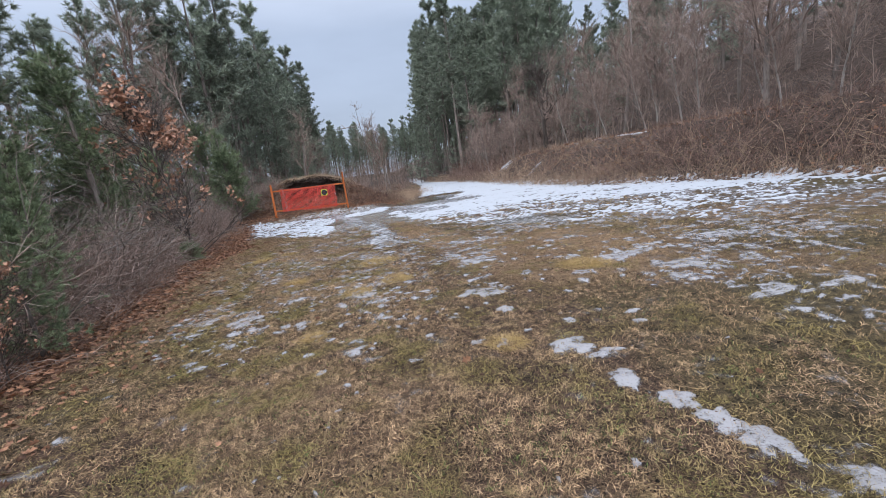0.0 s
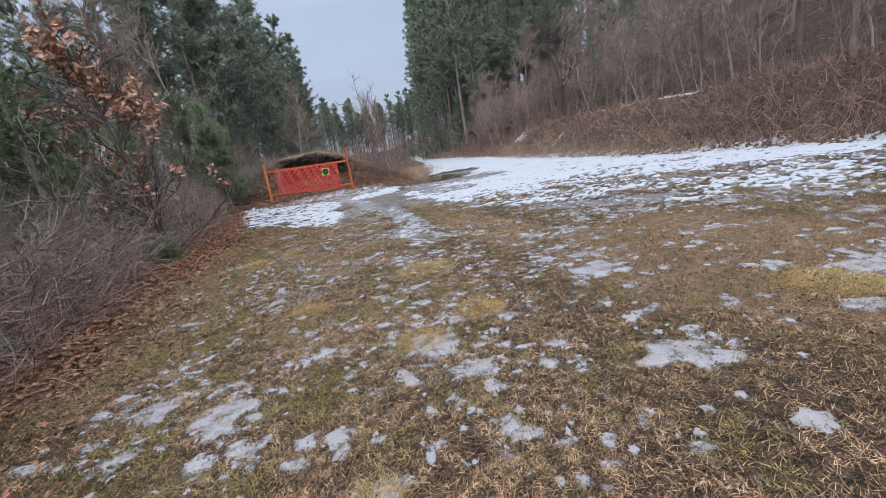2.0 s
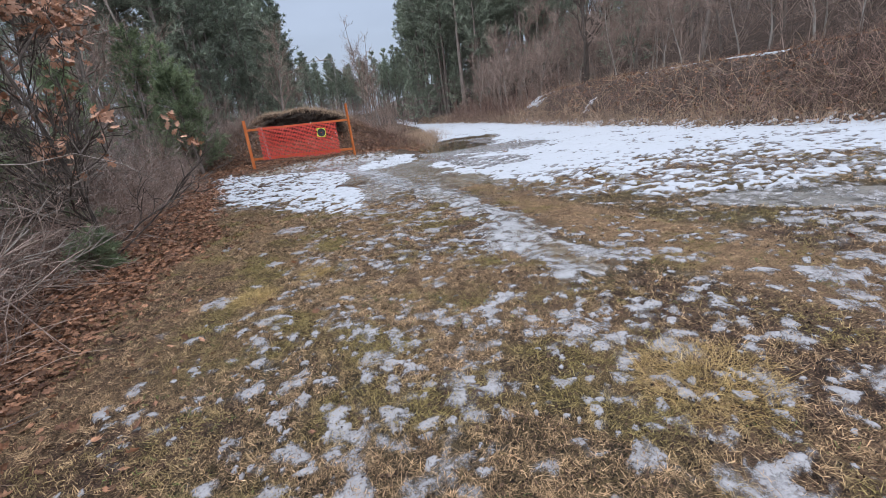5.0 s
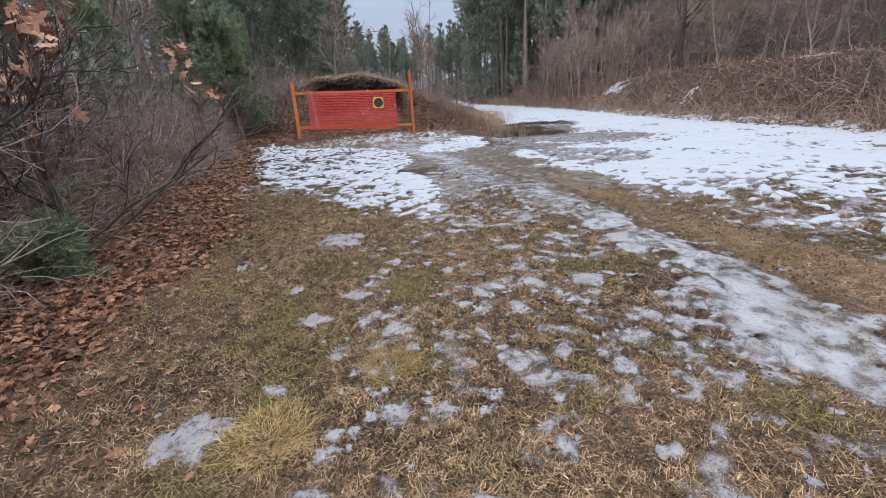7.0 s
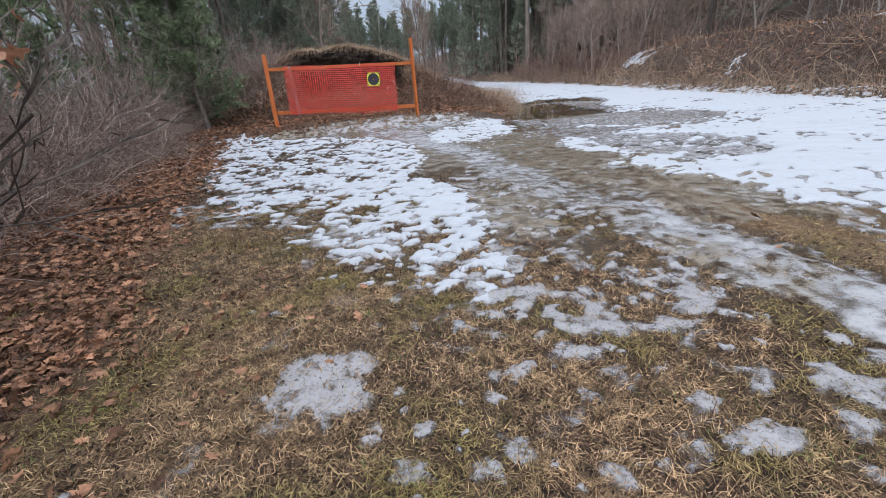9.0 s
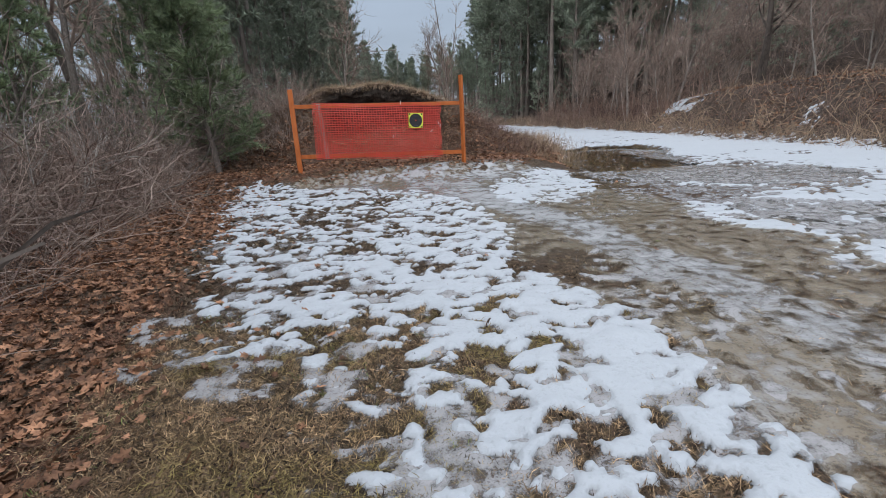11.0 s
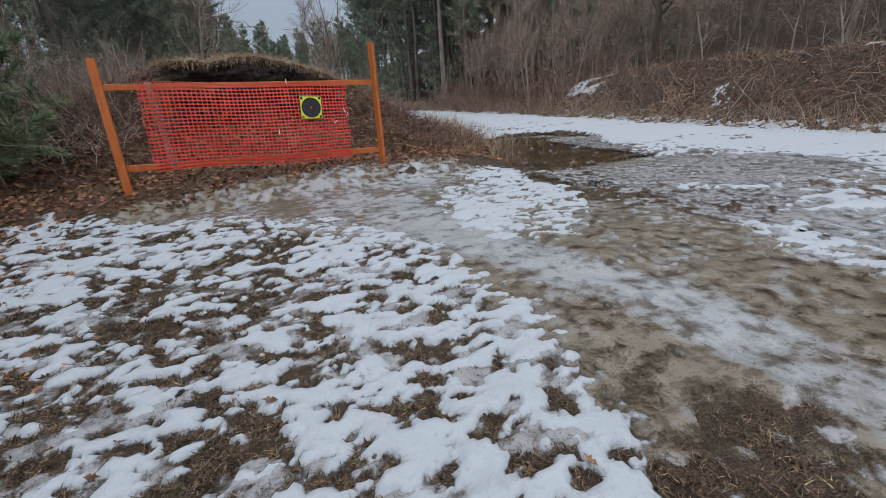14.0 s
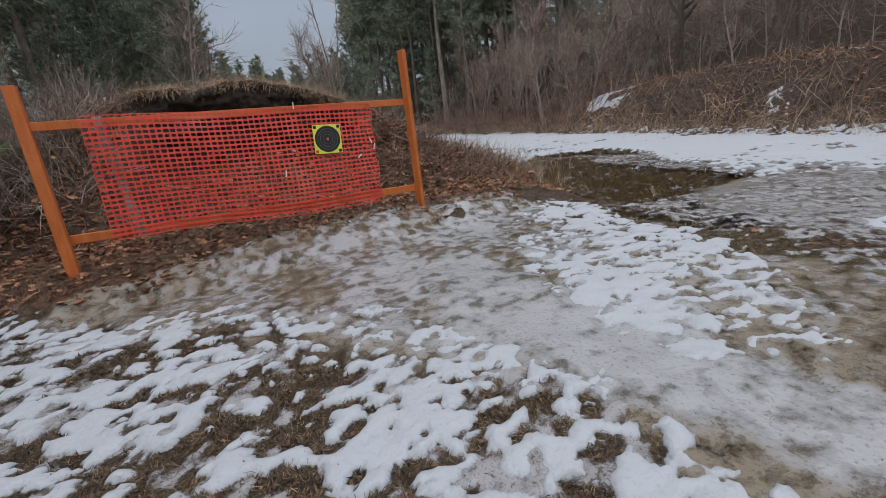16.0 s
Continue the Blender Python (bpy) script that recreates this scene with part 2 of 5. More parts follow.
WATER = clear_water("meltwater", (0.88, 0.78, 0.55))
POND_ICE = frozen("grey_pond_ice", (0.08, 0.068, 0.045), (0.25, 0.24, 0.22), 0.12, 0.92, 0.6, 3.0, None, 0.4, 0.12)
BLADE = material("dead_grass_blade", (0.042, 0.027, 0.017), (0.53, 0.360, 0.205), 13.0, 0.8, 0, 70.0, 0.25, island=0.8, big=(0.225, 0.175, 0.070))
WETBLADE = material("sodden_grass_blade", (0.016, 0.011, 0.008), (0.34, 0.24, 0.145), 16.0, 0.6, 0, 70.0, 0.35, island=0.8)
GREENBLADE = material("green_clover", (0.045, 0.060, 0.018), (0.20, 0.235, 0.075), 13.0, 0.7, 0, 60.0, 0.3, island=0.6)
CHIP = material("dark_leaf_bits", (0.016, 0.011, 0.009), (0.15, 0.095, 0.062), 14.0, 0.8, 0, 60.0, 0.25, island=0.85)
STRAW = material("straw_grass", (0.36, 0.245, 0.10), (0.60, 0.44, 0.20), 2.0, 0.75, 0, 30.0, 0.25, island=0.35)
TALLGRASS = material("dry_tall_grass", (0.21, 0.15, 0.105), (0.54, 0.40, 0.275), 1.0, 0.85, 0, 30.0, 0.2, island=0.35)
LEAF = material("fallen_oak_leaf", (0.070, 0.033, 0.021), (0.385, 0.200, 0.113), 9.0, 0.7, 0.2, 50.0, 0.3, island=0.65)
TREELEAF = material("hanging_oak_leaf", (0.28, 0.14, 0.088), (0.58, 0.34, 0.225), 6.0, 0.7, 0.2, 50.0, 0.3, island=0.4)
CANE = material("red_brown_cane", (0.085, 0.055, 0.045), (0.32, 0.215, 0.172), 1.2, 0.85, 0, 40.0, 0.2, island=0.6)
TWIG = material("grey_brown_twig", (0.155, 0.116, 0.096), (0.43, 0.332, 0.278), 3.0, 0.9, 0, 40.0, 0.2, island=0.4)
BARK = material("rough_grey_bark", (0.10, 0.083, 0.072), (0.29, 0.25, 0.22), 5.0, 0.95, 0.8, 40.0, 0.2, stretch=(1, 1, 0.25), each=0.2)
DARKBARK = material("dark_wet_bark", (0.038, 0.031, 0.027), (0.135, 0.112, 0.096), 5.0, 0.95, 0.8, 40.0, 0.2, stretch=(1, 1, 0.25))
PALEBARK = material("pale_dead_bark", (0.22, 0.20, 0.175), (0.46, 0.42, 0.38), 5.0, 0.9, 0.4, 40.0, 0.2, stretch=(1, 1, 0.25))
NEEDLE = material("pine_needles", (0.130, 0.160, 0.118), (0.33, 0.375, 0.285), 1.2, 0.6, 0, 12.0, 0.3, island=0.45, each=0.25)
YOUNGNEEDLE = material("young_pine_needles", (0.10, 0.138, 0.075), (0.30, 0.365, 0.205), 1.5, 0.6, 0, 12.0, 0.3, island=0.45, each=0.2)
ORANGE = material("orange_painted_timber", (0.42, 0.105, 0.020), (0.56, 0.165, 0.045), 9.0, 0.6, 0.25, 70.0, 0.35, stretch=(3, 3, 0.4))
NET = material("orange_red_plastic_netting", (0.58, 0.045, 0.030), (0.74, 0.080, 0.052), 9.0, 0.4, 0.05, 60.0, 0.5, big=(0.68, 0.12, 0.085))
YELLOW = material("yellow_target_paper", (0.62, 0.68, 0.06), (0.72, 0.78, 0.12), 8.0, 0.6, 0, 60.0, 0.3)
BLACK = material("black_target_print", (0.012, 0.012, 0.014), (0.03, 0.03, 0.034), 12.0, 0.5, 0, 60.0, 0.4)
RINGGREY = material("grey_ring_print", (0.10, 0.10, 0.11), (0.16, 0.16, 0.17), 12.0, 0.5, 0, 60.0, 0.4)
RED = material("red_bullseye_print", (0.60, 0.06, 0.04), (0.70, 0.10, 0.06), 12.0, 0.5, 0, 60.0, 0.4)
PAPER = material("white_paper_scrap", (0.62, 0.60, 0.58), (0.78, 0.76, 0.74), 9.0, 0.8, 0.1, 60.0, 0.3)


# ---- mesh tools ----
rng = np.random.default_rng(7)


def smooth(a, b, x):
    t = np.clip((x - a) / (b - a), 0, 1)
    return t * t * (3 - 2 * t)


def lattice(ix, iy, seed):
    h = (ix.astype(np.int64) * 374761393 + iy.astype(np.int64) * 668265263 + seed * 974711) & 0xFFFFFFFF
    h = ((h ^ (h >> 13)) * 1274126177) & 0xFFFFFFFF
    return ((h ^ (h >> 16)) & 0xFFFF) / 65535.0


def vnoise(x, y, seed=0):
    ix, iy = np.floor(x), np.floor(y)
    fx, fy = x - ix, y - iy
    fx, fy = fx * fx * (3 - 2 * fx), fy * fy * (3 - 2 * fy)
    a, b, c, d = (lattice(ix + i, iy + j, seed) for i, j in ((0, 0), (1, 0), (0, 1), (1, 1)))
    return (a * (1 - fx) + b * fx) * (1 - fy) + (c * (1 - fx) + d * fx) * fy


def fbm(x, y, seed=0, octaves=4):
    total, amp, norm = 0.0, 1.0, 0.0
    for o in range(octaves):
        c, d = math.cos(0.6 + 1.9 * o), math.sin(0.6 + 1.9 * o)
        total = total + amp * vnoise((x * c - y * d) * 2**o + 17.3 * o, (x * d + y * c) * 2**o - 9.1 * o, seed + o)
        norm, amp = norm + amp, amp * 0.5
    return total / norm


def mesh_of(name, verts, tris=None, quads=None, mat=None, soft=False, attributes=None):
    """A mesh from arrays of corners, triangles and quads."""
    me = bpy.data.meshes.new(name)
    verts = np.asarray(verts, np.float32).reshape(-1, 3)
    loops, counts = [], []
    for faces, k in ((tris, 3), (quads, 4)):
        if faces is not None and len(faces):
            faces = np.asarray(faces, np.int32).reshape(-1, k)
            loops.append(faces.ravel())
            counts.append(np.full(len(faces), k, np.int32))
    loops, counts = np.concatenate(loops), np.concatenate(counts)
    me.vertices.add(len(verts))
    me.vertices.foreach_set("co", verts.ravel())
    me.loops.add(len(loops))
    me.loops.foreach_set("vertex_index", loops)
    me.polygons.add(len(counts))
    me.polygons.foreach_set("loop_start", np.r_[0, np.cumsum(counts)[:-1]].astype(np.int32))
    me.polygons.foreach_set("loop_total", counts)
    me.polygons.foreach_set("use_smooth", np.full(len(counts), soft))
    for key, values in (attributes or {}).items():
        layer = me.attributes.new(key, "FLOAT", "POINT")
        layer.data.foreach_set("value", np.asarray(values, np.float32).ravel())
    me.update(calc_edges=True)
    if mat:
        me.materials.append(mat)
    return me


def part(name, data, mat, parent, label=""):
    """One mesh object under a thing or a part; data is a bmesh or a mesh."""
    if isinstance(data, bmesh.types.BMesh):
        me = bpy.data.meshes.new(name)
        data.to_mesh(me)
        data.free()
    else:
        me = data
    if mat and not me.materials:
        me.materials.append(mat)
    ob = new(name, me)
    ob.parent = parent
    return tagged(ob, label)


def box(size, at=(0, 0, 0), bevel=0.004, turn=None):
    bm = bmesh.new()
    bmesh.ops.create_cube(bm, size=1.0, matrix=Matrix.Translation(at) @ (turn or Matrix()) @ Matrix.Diagonal((*size, 1)))
    if bevel:
        bmesh.ops.bevel(bm, geom=bm.edges[:], offset=bevel, segments=1, affect="EDGES")
    return bm


def unit(v):
    return v / np.maximum(np.linalg.norm(v, axis=-1, keepdims=True), 1e-9)


def grow(starts, ways, lengths, k=5, wander=0.25, lift=0.0):
    """Polylines (n, k, 3) that wander from their starts; lift bends them up (or down)."""
    n = len(starts)
    out = np.zeros((n, k, 3))
    out[:, 0], d = starts, unit(np.asarray(ways, float))
    step = np.asarray(lengths, float).reshape(-1, 1) / (k - 1)
    for i in range(1, k):
        d = unit(d + rng.normal(0, wander, (n, 3)) + np.array([0, 0, lift]))
        out[:, i] = out[:, i - 1] + d * step
    return out


def sprout(lines, per, low_t, high_t, angle):
    """Starts and ways of side shoots: per of them on each line, between two parts of its length, at about that angle (radians)."""
    n, k, _ = lines.shape
    who = np.repeat(np.arange(n), per)
    t = rng.uniform(low_t, high_t, len(who)) * (k - 1)
    i = np.clip(t.astype(int), 0, k - 2)
    f = (t - i)[:, None]
    a, b = lines[who, i], lines[who, i + 1]
    along = unit(b - a)
    side = unit(np.cross(along, rng.normal(0, 1, a.shape)))
    bend = angle * rng.uniform(0.7, 1.3, (len(who), 1))
    return a * (1 - f) + b * f, along * np.cos(bend) + side * np.sin(bend), who, t / (k - 1)


def tubes(lines, r0, r1, sides=3):
    """Corners and quads of tapered round stems along polylines."""
    n, k, _ = lines.shape
    along = unit(np.gradient(lines, axis=1))
    ref = np.where(np.abs(along[..., 2:3]) > 0.9, [[[1.0, 0, 0]]], [[[0, 0, 1.0]]])
    u = unit(np.cross(along, ref))
    v = np.cross(along, u)
    r = (np.asarray(r0).reshape(-1, 1) * (1 - np.linspace(0, 1, k)) + np.asarray(r1).reshape(-1, 1) * np.linspace(0, 1, k))[..., None, None]
    a = np.arange(sides) * 2 * np.pi / sides
    ring = lines[:, :, None] + r * (u[:, :, None] * np.cos(a)[:, None] + v[:, :, None] * np.sin(a)[:, None])
    base = (np.arange(n)[:, None, None] * k + np.arange(k - 1)[:, None]) * sides
    s = np.arange(sides)
    q = np.stack([base + s, base + (s + 1) % sides, base + sides + (s + 1) % sides, base + sides + s], -1)
    return ring.reshape(-1, 3), q.reshape(-1, 4)


def ribbons(lines, r0, r1):
    """Corners and quads of flat tapered strips along polylines."""
    n, k, _ = lines.shape
    along = unit(np.gradient(lines, axis=1))
    side = unit(np.cross(along, rng.normal(0, 1, (n, 1, 3)) + 0 * along)) * np.linspace(r0, r1, k)[:, None] * 1.3
    v = np.stack([lines - side, lines + side], 2).reshape(-1, 3)
    i = (np.arange(n)[:, None] * k + np.arange(k - 1)) * 2
    return v, np.stack([i, i + 1, i + 3, i + 2], -1).reshape(-1, 4)


def join(pieces):
    """One set of corners and faces out of several."""
    verts, faces, at = [], [], 0
    for v, f in pieces:
        verts.append(v)
        faces.append(f + at)
        at += len(v)
    return np.concatenate(verts), np.concatenate(faces)


def needles(at, ways, per, length, width, spread):
    """Tufts: per slim triangles from each place, in a cone round its way."""
    who = np.repeat(np.arange(len(at)), per)
    d = unit(unit(ways)[who] + rng.normal(0, spread, (len(who), 3)))
    side = unit(np.cross(d, rng.normal(0, 1, d.shape))) * width / 2
    tip = at[who] + d * length * rng.uniform(0.6, 1.2, (len(who), 1))
    v = np.stack([at[who] - side, at[who] + side, tip], 1).reshape(-1, 3)
    return v, np.arange(len(v)).reshape(-1, 3)


LOBES = np.array([[0, 0], [0.10, 0.12], [0.05, 0.2], [0.30, 0.36], [0.12, 0.45], [0.36, 0.66], [0.12, 0.70], [0.17, 0.9], [0, 1.0]])


def oak_leaves(at, size, flat, hang=0.0, coarse=False):
    """Lobed, curled leaves; flat: how nearly level they lie (0 to 1); hang: how far they point down."""
    n = len(at)
    half = LOBES[[0, 1, 3, 4, 5, 6, 8]] if coarse else LOBES
    outline = np.concatenate([half, half[-2:0:-1] * [-1, 1]])
    m = len(outline)
    yaw = rng.uniform(0, 2 * np.pi, n)
    fwd = np.stack([np.cos(yaw), np.sin(yaw), rng.normal(0, 0.5, n) * (1 - flat) + rng.normal(0, 0.12, n) - hang], -1)
    fwd = unit(fwd)
    up = unit(np.array([0, 0, 1.0]) + rng.normal(0, 0.25 + 1.2 * (1 - flat), (n, 3)))
    side = unit(np.cross(fwd, up))
    up = np.cross(side, fwd)
    s = (size * rng.uniform(0.6, 1.25, n))[:, None, None]
    curl = rng.uniform(-0.2, 0.9, (n, 1, 1))
    ox, oy = outline[None, :, :1], outline[None, :, 1:]
    lift = curl * (ox**2 * 1.6 + (oy - 0.45) ** 2 * 0.8)
    v = at[:, None] + s * (side[:, None] * ox + fwd[:, None] * (oy - 0.4) + up[:, None] * lift)
    mid = at[:, None] + s * fwd[:, None] * 0.05
    v = np.concatenate([v, mid], 1)
    i = np.arange(m)
    f = np.stack([i, (i + 1) % m, np.full(m, m)], -1)
    f = (np.arange(n)[:, None, None] * (m + 1) + f).reshape(-1, 3)
    return v.reshape(-1, 3), f


# ---- lie of the land ----
LEAF_Y = [-26, -19.3, -17.6, -15.8, -12.9, -11.2, -10.0, -8.8, -7.0, -5.6, -3.2, -0.3, 3.0]
LEAF_X = [-0.2, 0.0, -0.05, -0.5, -0.85, -0.65, -0.65, -0.9, -1.35, -1.9, -2.35, -3.2, -3.6]
BRUSH_Y = [-26, -20, -18, -16.4, -14, -12, -9.8, -8.5, -6.0, -0.3, 2.8, 12, 40]
BRUSH_X = [-1.0, -0.9, -1.0, -1.2, -1.6, -2.3, -2.6, -2.9, -3.4, -4.4, -4.6, -4.0, -3.5]
FOOT_Y = [-40, -16, -13.3, -11, -9.5, -6, 0, 5, 14, 22, 45, 120]
FOOT_X = [17.0, 15.6, 14.9, 14.0, 13.2, 12.5, 12.3, 12.3, 12.8, 12.8, 11.5, 12.0]


def leaf_edge(y):
    return np.interp(y, LEAF_Y, LEAF_X)


def brush_edge(y):
    return np.interp(y, BRUSH_Y, BRUSH_X)


def bank_foot(y):
    return np.interp(y, FOOT_Y, FOOT_X)


def land(x, y):
    """The height of the ground."""
    x, y = np.asarray(x, float), np.asarray(y, float)
    z = -0.13 - 0.14 * np.exp(-(((x - 6.5) / 4.0) ** 2 + ((y - 2.5) / 5.0) ** 2))
    z = z + 0.27 * smooth(-0.6, 0.5, y - 0.18 * x) * smooth(5.5, 3.0, x)
    d = x - bank_foot(y)
    ridge = smooth(15.0, 13.0, y + 0.12 * (x - 15))
    berm = (2.05 - 0.35 * smooth(6, 12, y)) * smooth(0, 1, d / np.interp(y, [0, 6, 11], [4.8, 4.6, 3.4])) * ridge + 0.55 * smooth(0, 1.2, d) * (1 - ridge)
    hill = 0.32 * np.maximum(d - 6.0, 0) * smooth(6, 16, d)
    hill = np.minimum(hill, 16 + 0 * d)
    z = z + berm + hill + (fbm(x * 0.5, y * 0.5, 3) - 0.5) * 0.5 * smooth(0.3, 3, d)
    z = z + 0.5 * smooth(0, 5, brush_edge(y) - x) + (fbm(x * 0.4, y * 0.4, 5) - 0.5) * 0.5 * smooth(0, 3, brush_edge(y) - x)
    z = z + 3.0 * smooth(40, 110, y) + (fbm(x * 1.3, y * 1.3, 9) - 0.5) * 0.07 + (fbm(x * 6, y * 6, 11, 2) - 0.5) * 0.03
    return z


def blob(x, y, cx, cy, rx, ry, turn=0.0):
    """1 inside an ellipse, falling to 0 round its rim."""
    c, s = math.cos(radians(turn)), math.sin(radians(turn))
    u, v = ((x - cx) * c + (y - cy) * s) / rx, (-(x - cx) * s + (y - cy) * c) / ry
    return smooth(1.25, 0.75, np.sqrt(u * u + v * v))


TRACK_Y = [-14.6, -13.3, -12.0, -11.4, -10.5, -9.6, -8.5, -7.4, -6.5, -5.4, -4.2, -3.2, -1.5, 0.5]
TRACK_X = [3.8, 3.5, 3.55, 3.4, 3.45, 3.3, 3.0, 2.65, 2.5, 2.35, 2.0, 1.6, 1.35, 1.25]
TAN_Y = [-15.0, -14.2, -12.6, -11.4, -10.2, -9.2, -7.2]
TAN_L = [4.3, 4.1, 3.95, 3.95, 3.85, 3.85, 3.75]
TAN_R = [5.6, 5.5, 5.1, 4.6, 4.35, 4.2, 3.82]


def covers(x, y):
    """What lies on the ground: shares of snow, crust, wet ice, and the kinds of turf."""
    wob = (fbm(x * 1.1, y * 1.1, 21) - 0.5) * 1.3
    wob2 = (fbm(x * 0.35, y * 0.35, 25) - 0.5) * 2.0
    leafy = smooth(0.25, -0.35, x - leaf_edge(y) + wob * 0.5) * smooth(4, 1, y)
    leafy = np.maximum(leafy, (0.10 + 0.08 * smooth(-14, -17, y)) * smooth(1.3, 0.0, x - leaf_edge(y) + wob))
    brushy = np.maximum(smooth(0.2, -0.5, x - brush_edge(y) + wob * 0.3), smooth(-0.3, 0.4, x - bank_foot(y) + wob * 0.5))
    brushy = np.maximum(brushy, smooth(40, 60, y))
    track = np.abs(x - np.interp(y, TRACK_Y, TRACK_X) + wob * 0.22)
    in_track = (y > -14.4) & (y < 1.4)
    tan = smooth(-0.15, 0.25, x - np.interp(y, TAN_Y, TAN_L) + wob * 0.25) * smooth(-0.15, 0.25, np.interp(y, TAN_Y, TAN_R) - x + wob * 0.25) * smooth(-6.9, -7.6, y) * smooth(-16.5, -14.5, y)
    # deep snow before the netting
    west = np.interp(y, [-10.7, -9.6, -8.7, -8.3, -7.8, -6.8, -5.2, -3.7, 1.5], [1.0, 0.7, 0.25, 0.0, -0.5, -1.05, -1.8, -2.4, -3.9])
    east = np.interp(y, [-10.7, -9.7, -8.3, -7.1, -6.3, -4.8, -3.9, -3.3, -0.2], [1.0, 1.9, 1.85, 1.65, 1.35, 1.5, 1.6, 1.4, 1.0])
    north = np.interp(x, [-4, -2, -0.5, 0.5, 1.4], [-0.3, -0.6, -1.1, -1.9, -3.0])
    a = smooth(-0.55, 0.45, x - west + wob * 0.35) * smooth(0.25, -0.25, x - east + wob * 0.4) * smooth(0.3, -0.3, y - north + wob * 0.4) * smooth(-11.2, -8.8, y + wob * 0.5)
    # wide snow field to the bank
    edge_x = np.interp(y, [-18, -15.6, -15.0, -14.3, -12.6, -11.4, -10.4, -8, -6.7, -5.5, -2, 1], [10.5, 8.4, 7.6, 6.9, 6.2, 5.1, 4.8, 4.7, 4.0, 3.9, 4.2, 4.6])
    b = smooth(-0.4, 0.5, x - edge_x + wob * 0.9) * smooth(0.25, -0.35, x - bank_foot(y) + wob * 0.4 - 0.25) * smooth(-19, -15, y + wob)
    right_of_mound = np.interp(y, [-3, 0, 3, 8, 15, 30, 45], [3.2, 3.6, 5.4, 6.5, 7.2, 9.0, 9.6])
    b = b * smooth(0, 0.8, x - right_of_mound + wob * 0.4) * smooth(70, 45, y)
    b = b * (1 - tan)
    full = np.interp(x, [3.9, 5.0, 6.5, 8.2, 9.4, 10.4, 12, 14, 15.5], [-9.2, -9.6, -9.9, -10.0, -10.4, -11.2, -12.6, -13.8, -16])
    full = smooth(-1.2, 1.4, y - full + wob * 1.1)
    pool = np.maximum(blob(x, y, 4.9, -0.9, 0.9, 1.3, -30), np.maximum(blob(x, y, 6.6, 2.0, 1.7, 3.0, -22), blob(x, y, 7.6, 4.4, 1.7, 2.0, -30)))
    pond = np.maximum.reduce([blob(x, y, 7.0, -2.0, 2.0, 1.4, -20), blob(x, y, 5.5, -5.8, 1.0, 1.4, 15), blob(x, y, 7.3, -13.6, 1.5, 0.6, -35)])
    return dict(leafy=leafy, brushy=brushy, tan=tan, a=a, b=b, full=full, pool=smooth(0.2, 0.9, pool + wob * 0.6), pond=smooth(0.35, 0.6, pond + wob * 0.3),
                track=track, in_track=in_track, wob=wob, wob2=wob2)


def even(n, spread=0.17):
    """Noise made roughly even between 0 and 1."""
    return 0.5 + 0.5 * np.tanh((n - 0.5) / spread)


def snow_depth(x, y):
    c = covers(x, y)
    wx, wy = x + 0.10 * (fbm(x * 3, y * 3, 33, 2) - 0.5), y + 0.10 * (fbm(x * 3, y * 3, 35, 2) - 0.5)
    n = even(0.30 * fbm(wx * 3.6 + 0.6 * wy, wy * 5.4, 31, 3) + 0.16 * fbm(x * 0.9, y * 0.9, 39, 2) + 0.54 * fbm(wx * 10.5, wy * 14.5, 37, 4), 0.085)
    thin = np.interp(y, [-10.5, -9, -7, -4.5, -1.5], [0.40, 0.70, 0.82, 0.54, 0.44])
    field = 1.08 + 0.15 * smooth(-7, -2, y) * smooth(8.5, 10, x) - 0.3 * smooth(0.55, 0.66, fbm(x * 0.6, y * 1.4, 45)) - 0.55 * smooth(5.6, 4.6, x) * smooth(-6.3, -5.3, y) - 0.10 * smooth(-5.0, -9.0, y) * smooth(13.0, 10.5, x) - 0.5 * smooth(9.3, 7.8, x) * smooth(-5.0, -3.5, y) * smooth(4, 1, y)
    share = np.maximum(c["a"] * thin, c["b"] * field * (0.4 + 0.6 * c["full"]))
    share = share * (1 - 0.65 * blob(x, y, -0.25, -7.9, 0.55, 0.6, 35))
    share = np.maximum(share, 0.64 * blob(x, y, 3.05, -1.8, 0.95, 2.2, -20))
    share = share * (1 - c["pool"]) * (1 - 0.72 * c["pond"])
    bank = smooth(0.1, 0.8, x - bank_foot(y)) * (0.95 * blob(x, y, 15.5, 11.9, 1.5, 1.25, 25) * smooth(0.36, 0.56, fbm(x * 1.3, y * 1.3, 47, 3)) + 0.7 * blob(x, y, 16.8, 11.7, 1.4, 0.3, -18) + 0.8 * blob(x, y, 17.6, 3.4, 0.22, 1.0) + 0.9 * blob(x, y, 17.4, 0.4, 0.45, 1.2) + 0.75 * blob(x, y, 17.7, 7.2, 0.35, 0.9) + 0.6 * blob(x, y, 14.3, 3.8, 0.9, 0.35, 40) + 0.85 * blob(x, y, 17.3, -3.0, 0.4, 1.6))
    bank = np.maximum(bank, 0.5 * smooth(-0.2, 0.2, x - bank_foot(y)) * smooth(1.3, 0.5, x - bank_foot(y)) * smooth(14, 10, y))
    share = np.maximum(share, bank)
    left = 0.75 * blob(x, y, -5.2, 1.3, 1.3, 0.5, 15)
    share = np.maximum(share, left)
    return np.clip((share - n) * 2.6, -1, 1) * 0.034 * (0.75 + 0.5 * fbm(x * 5, y * 5, 41, 2))


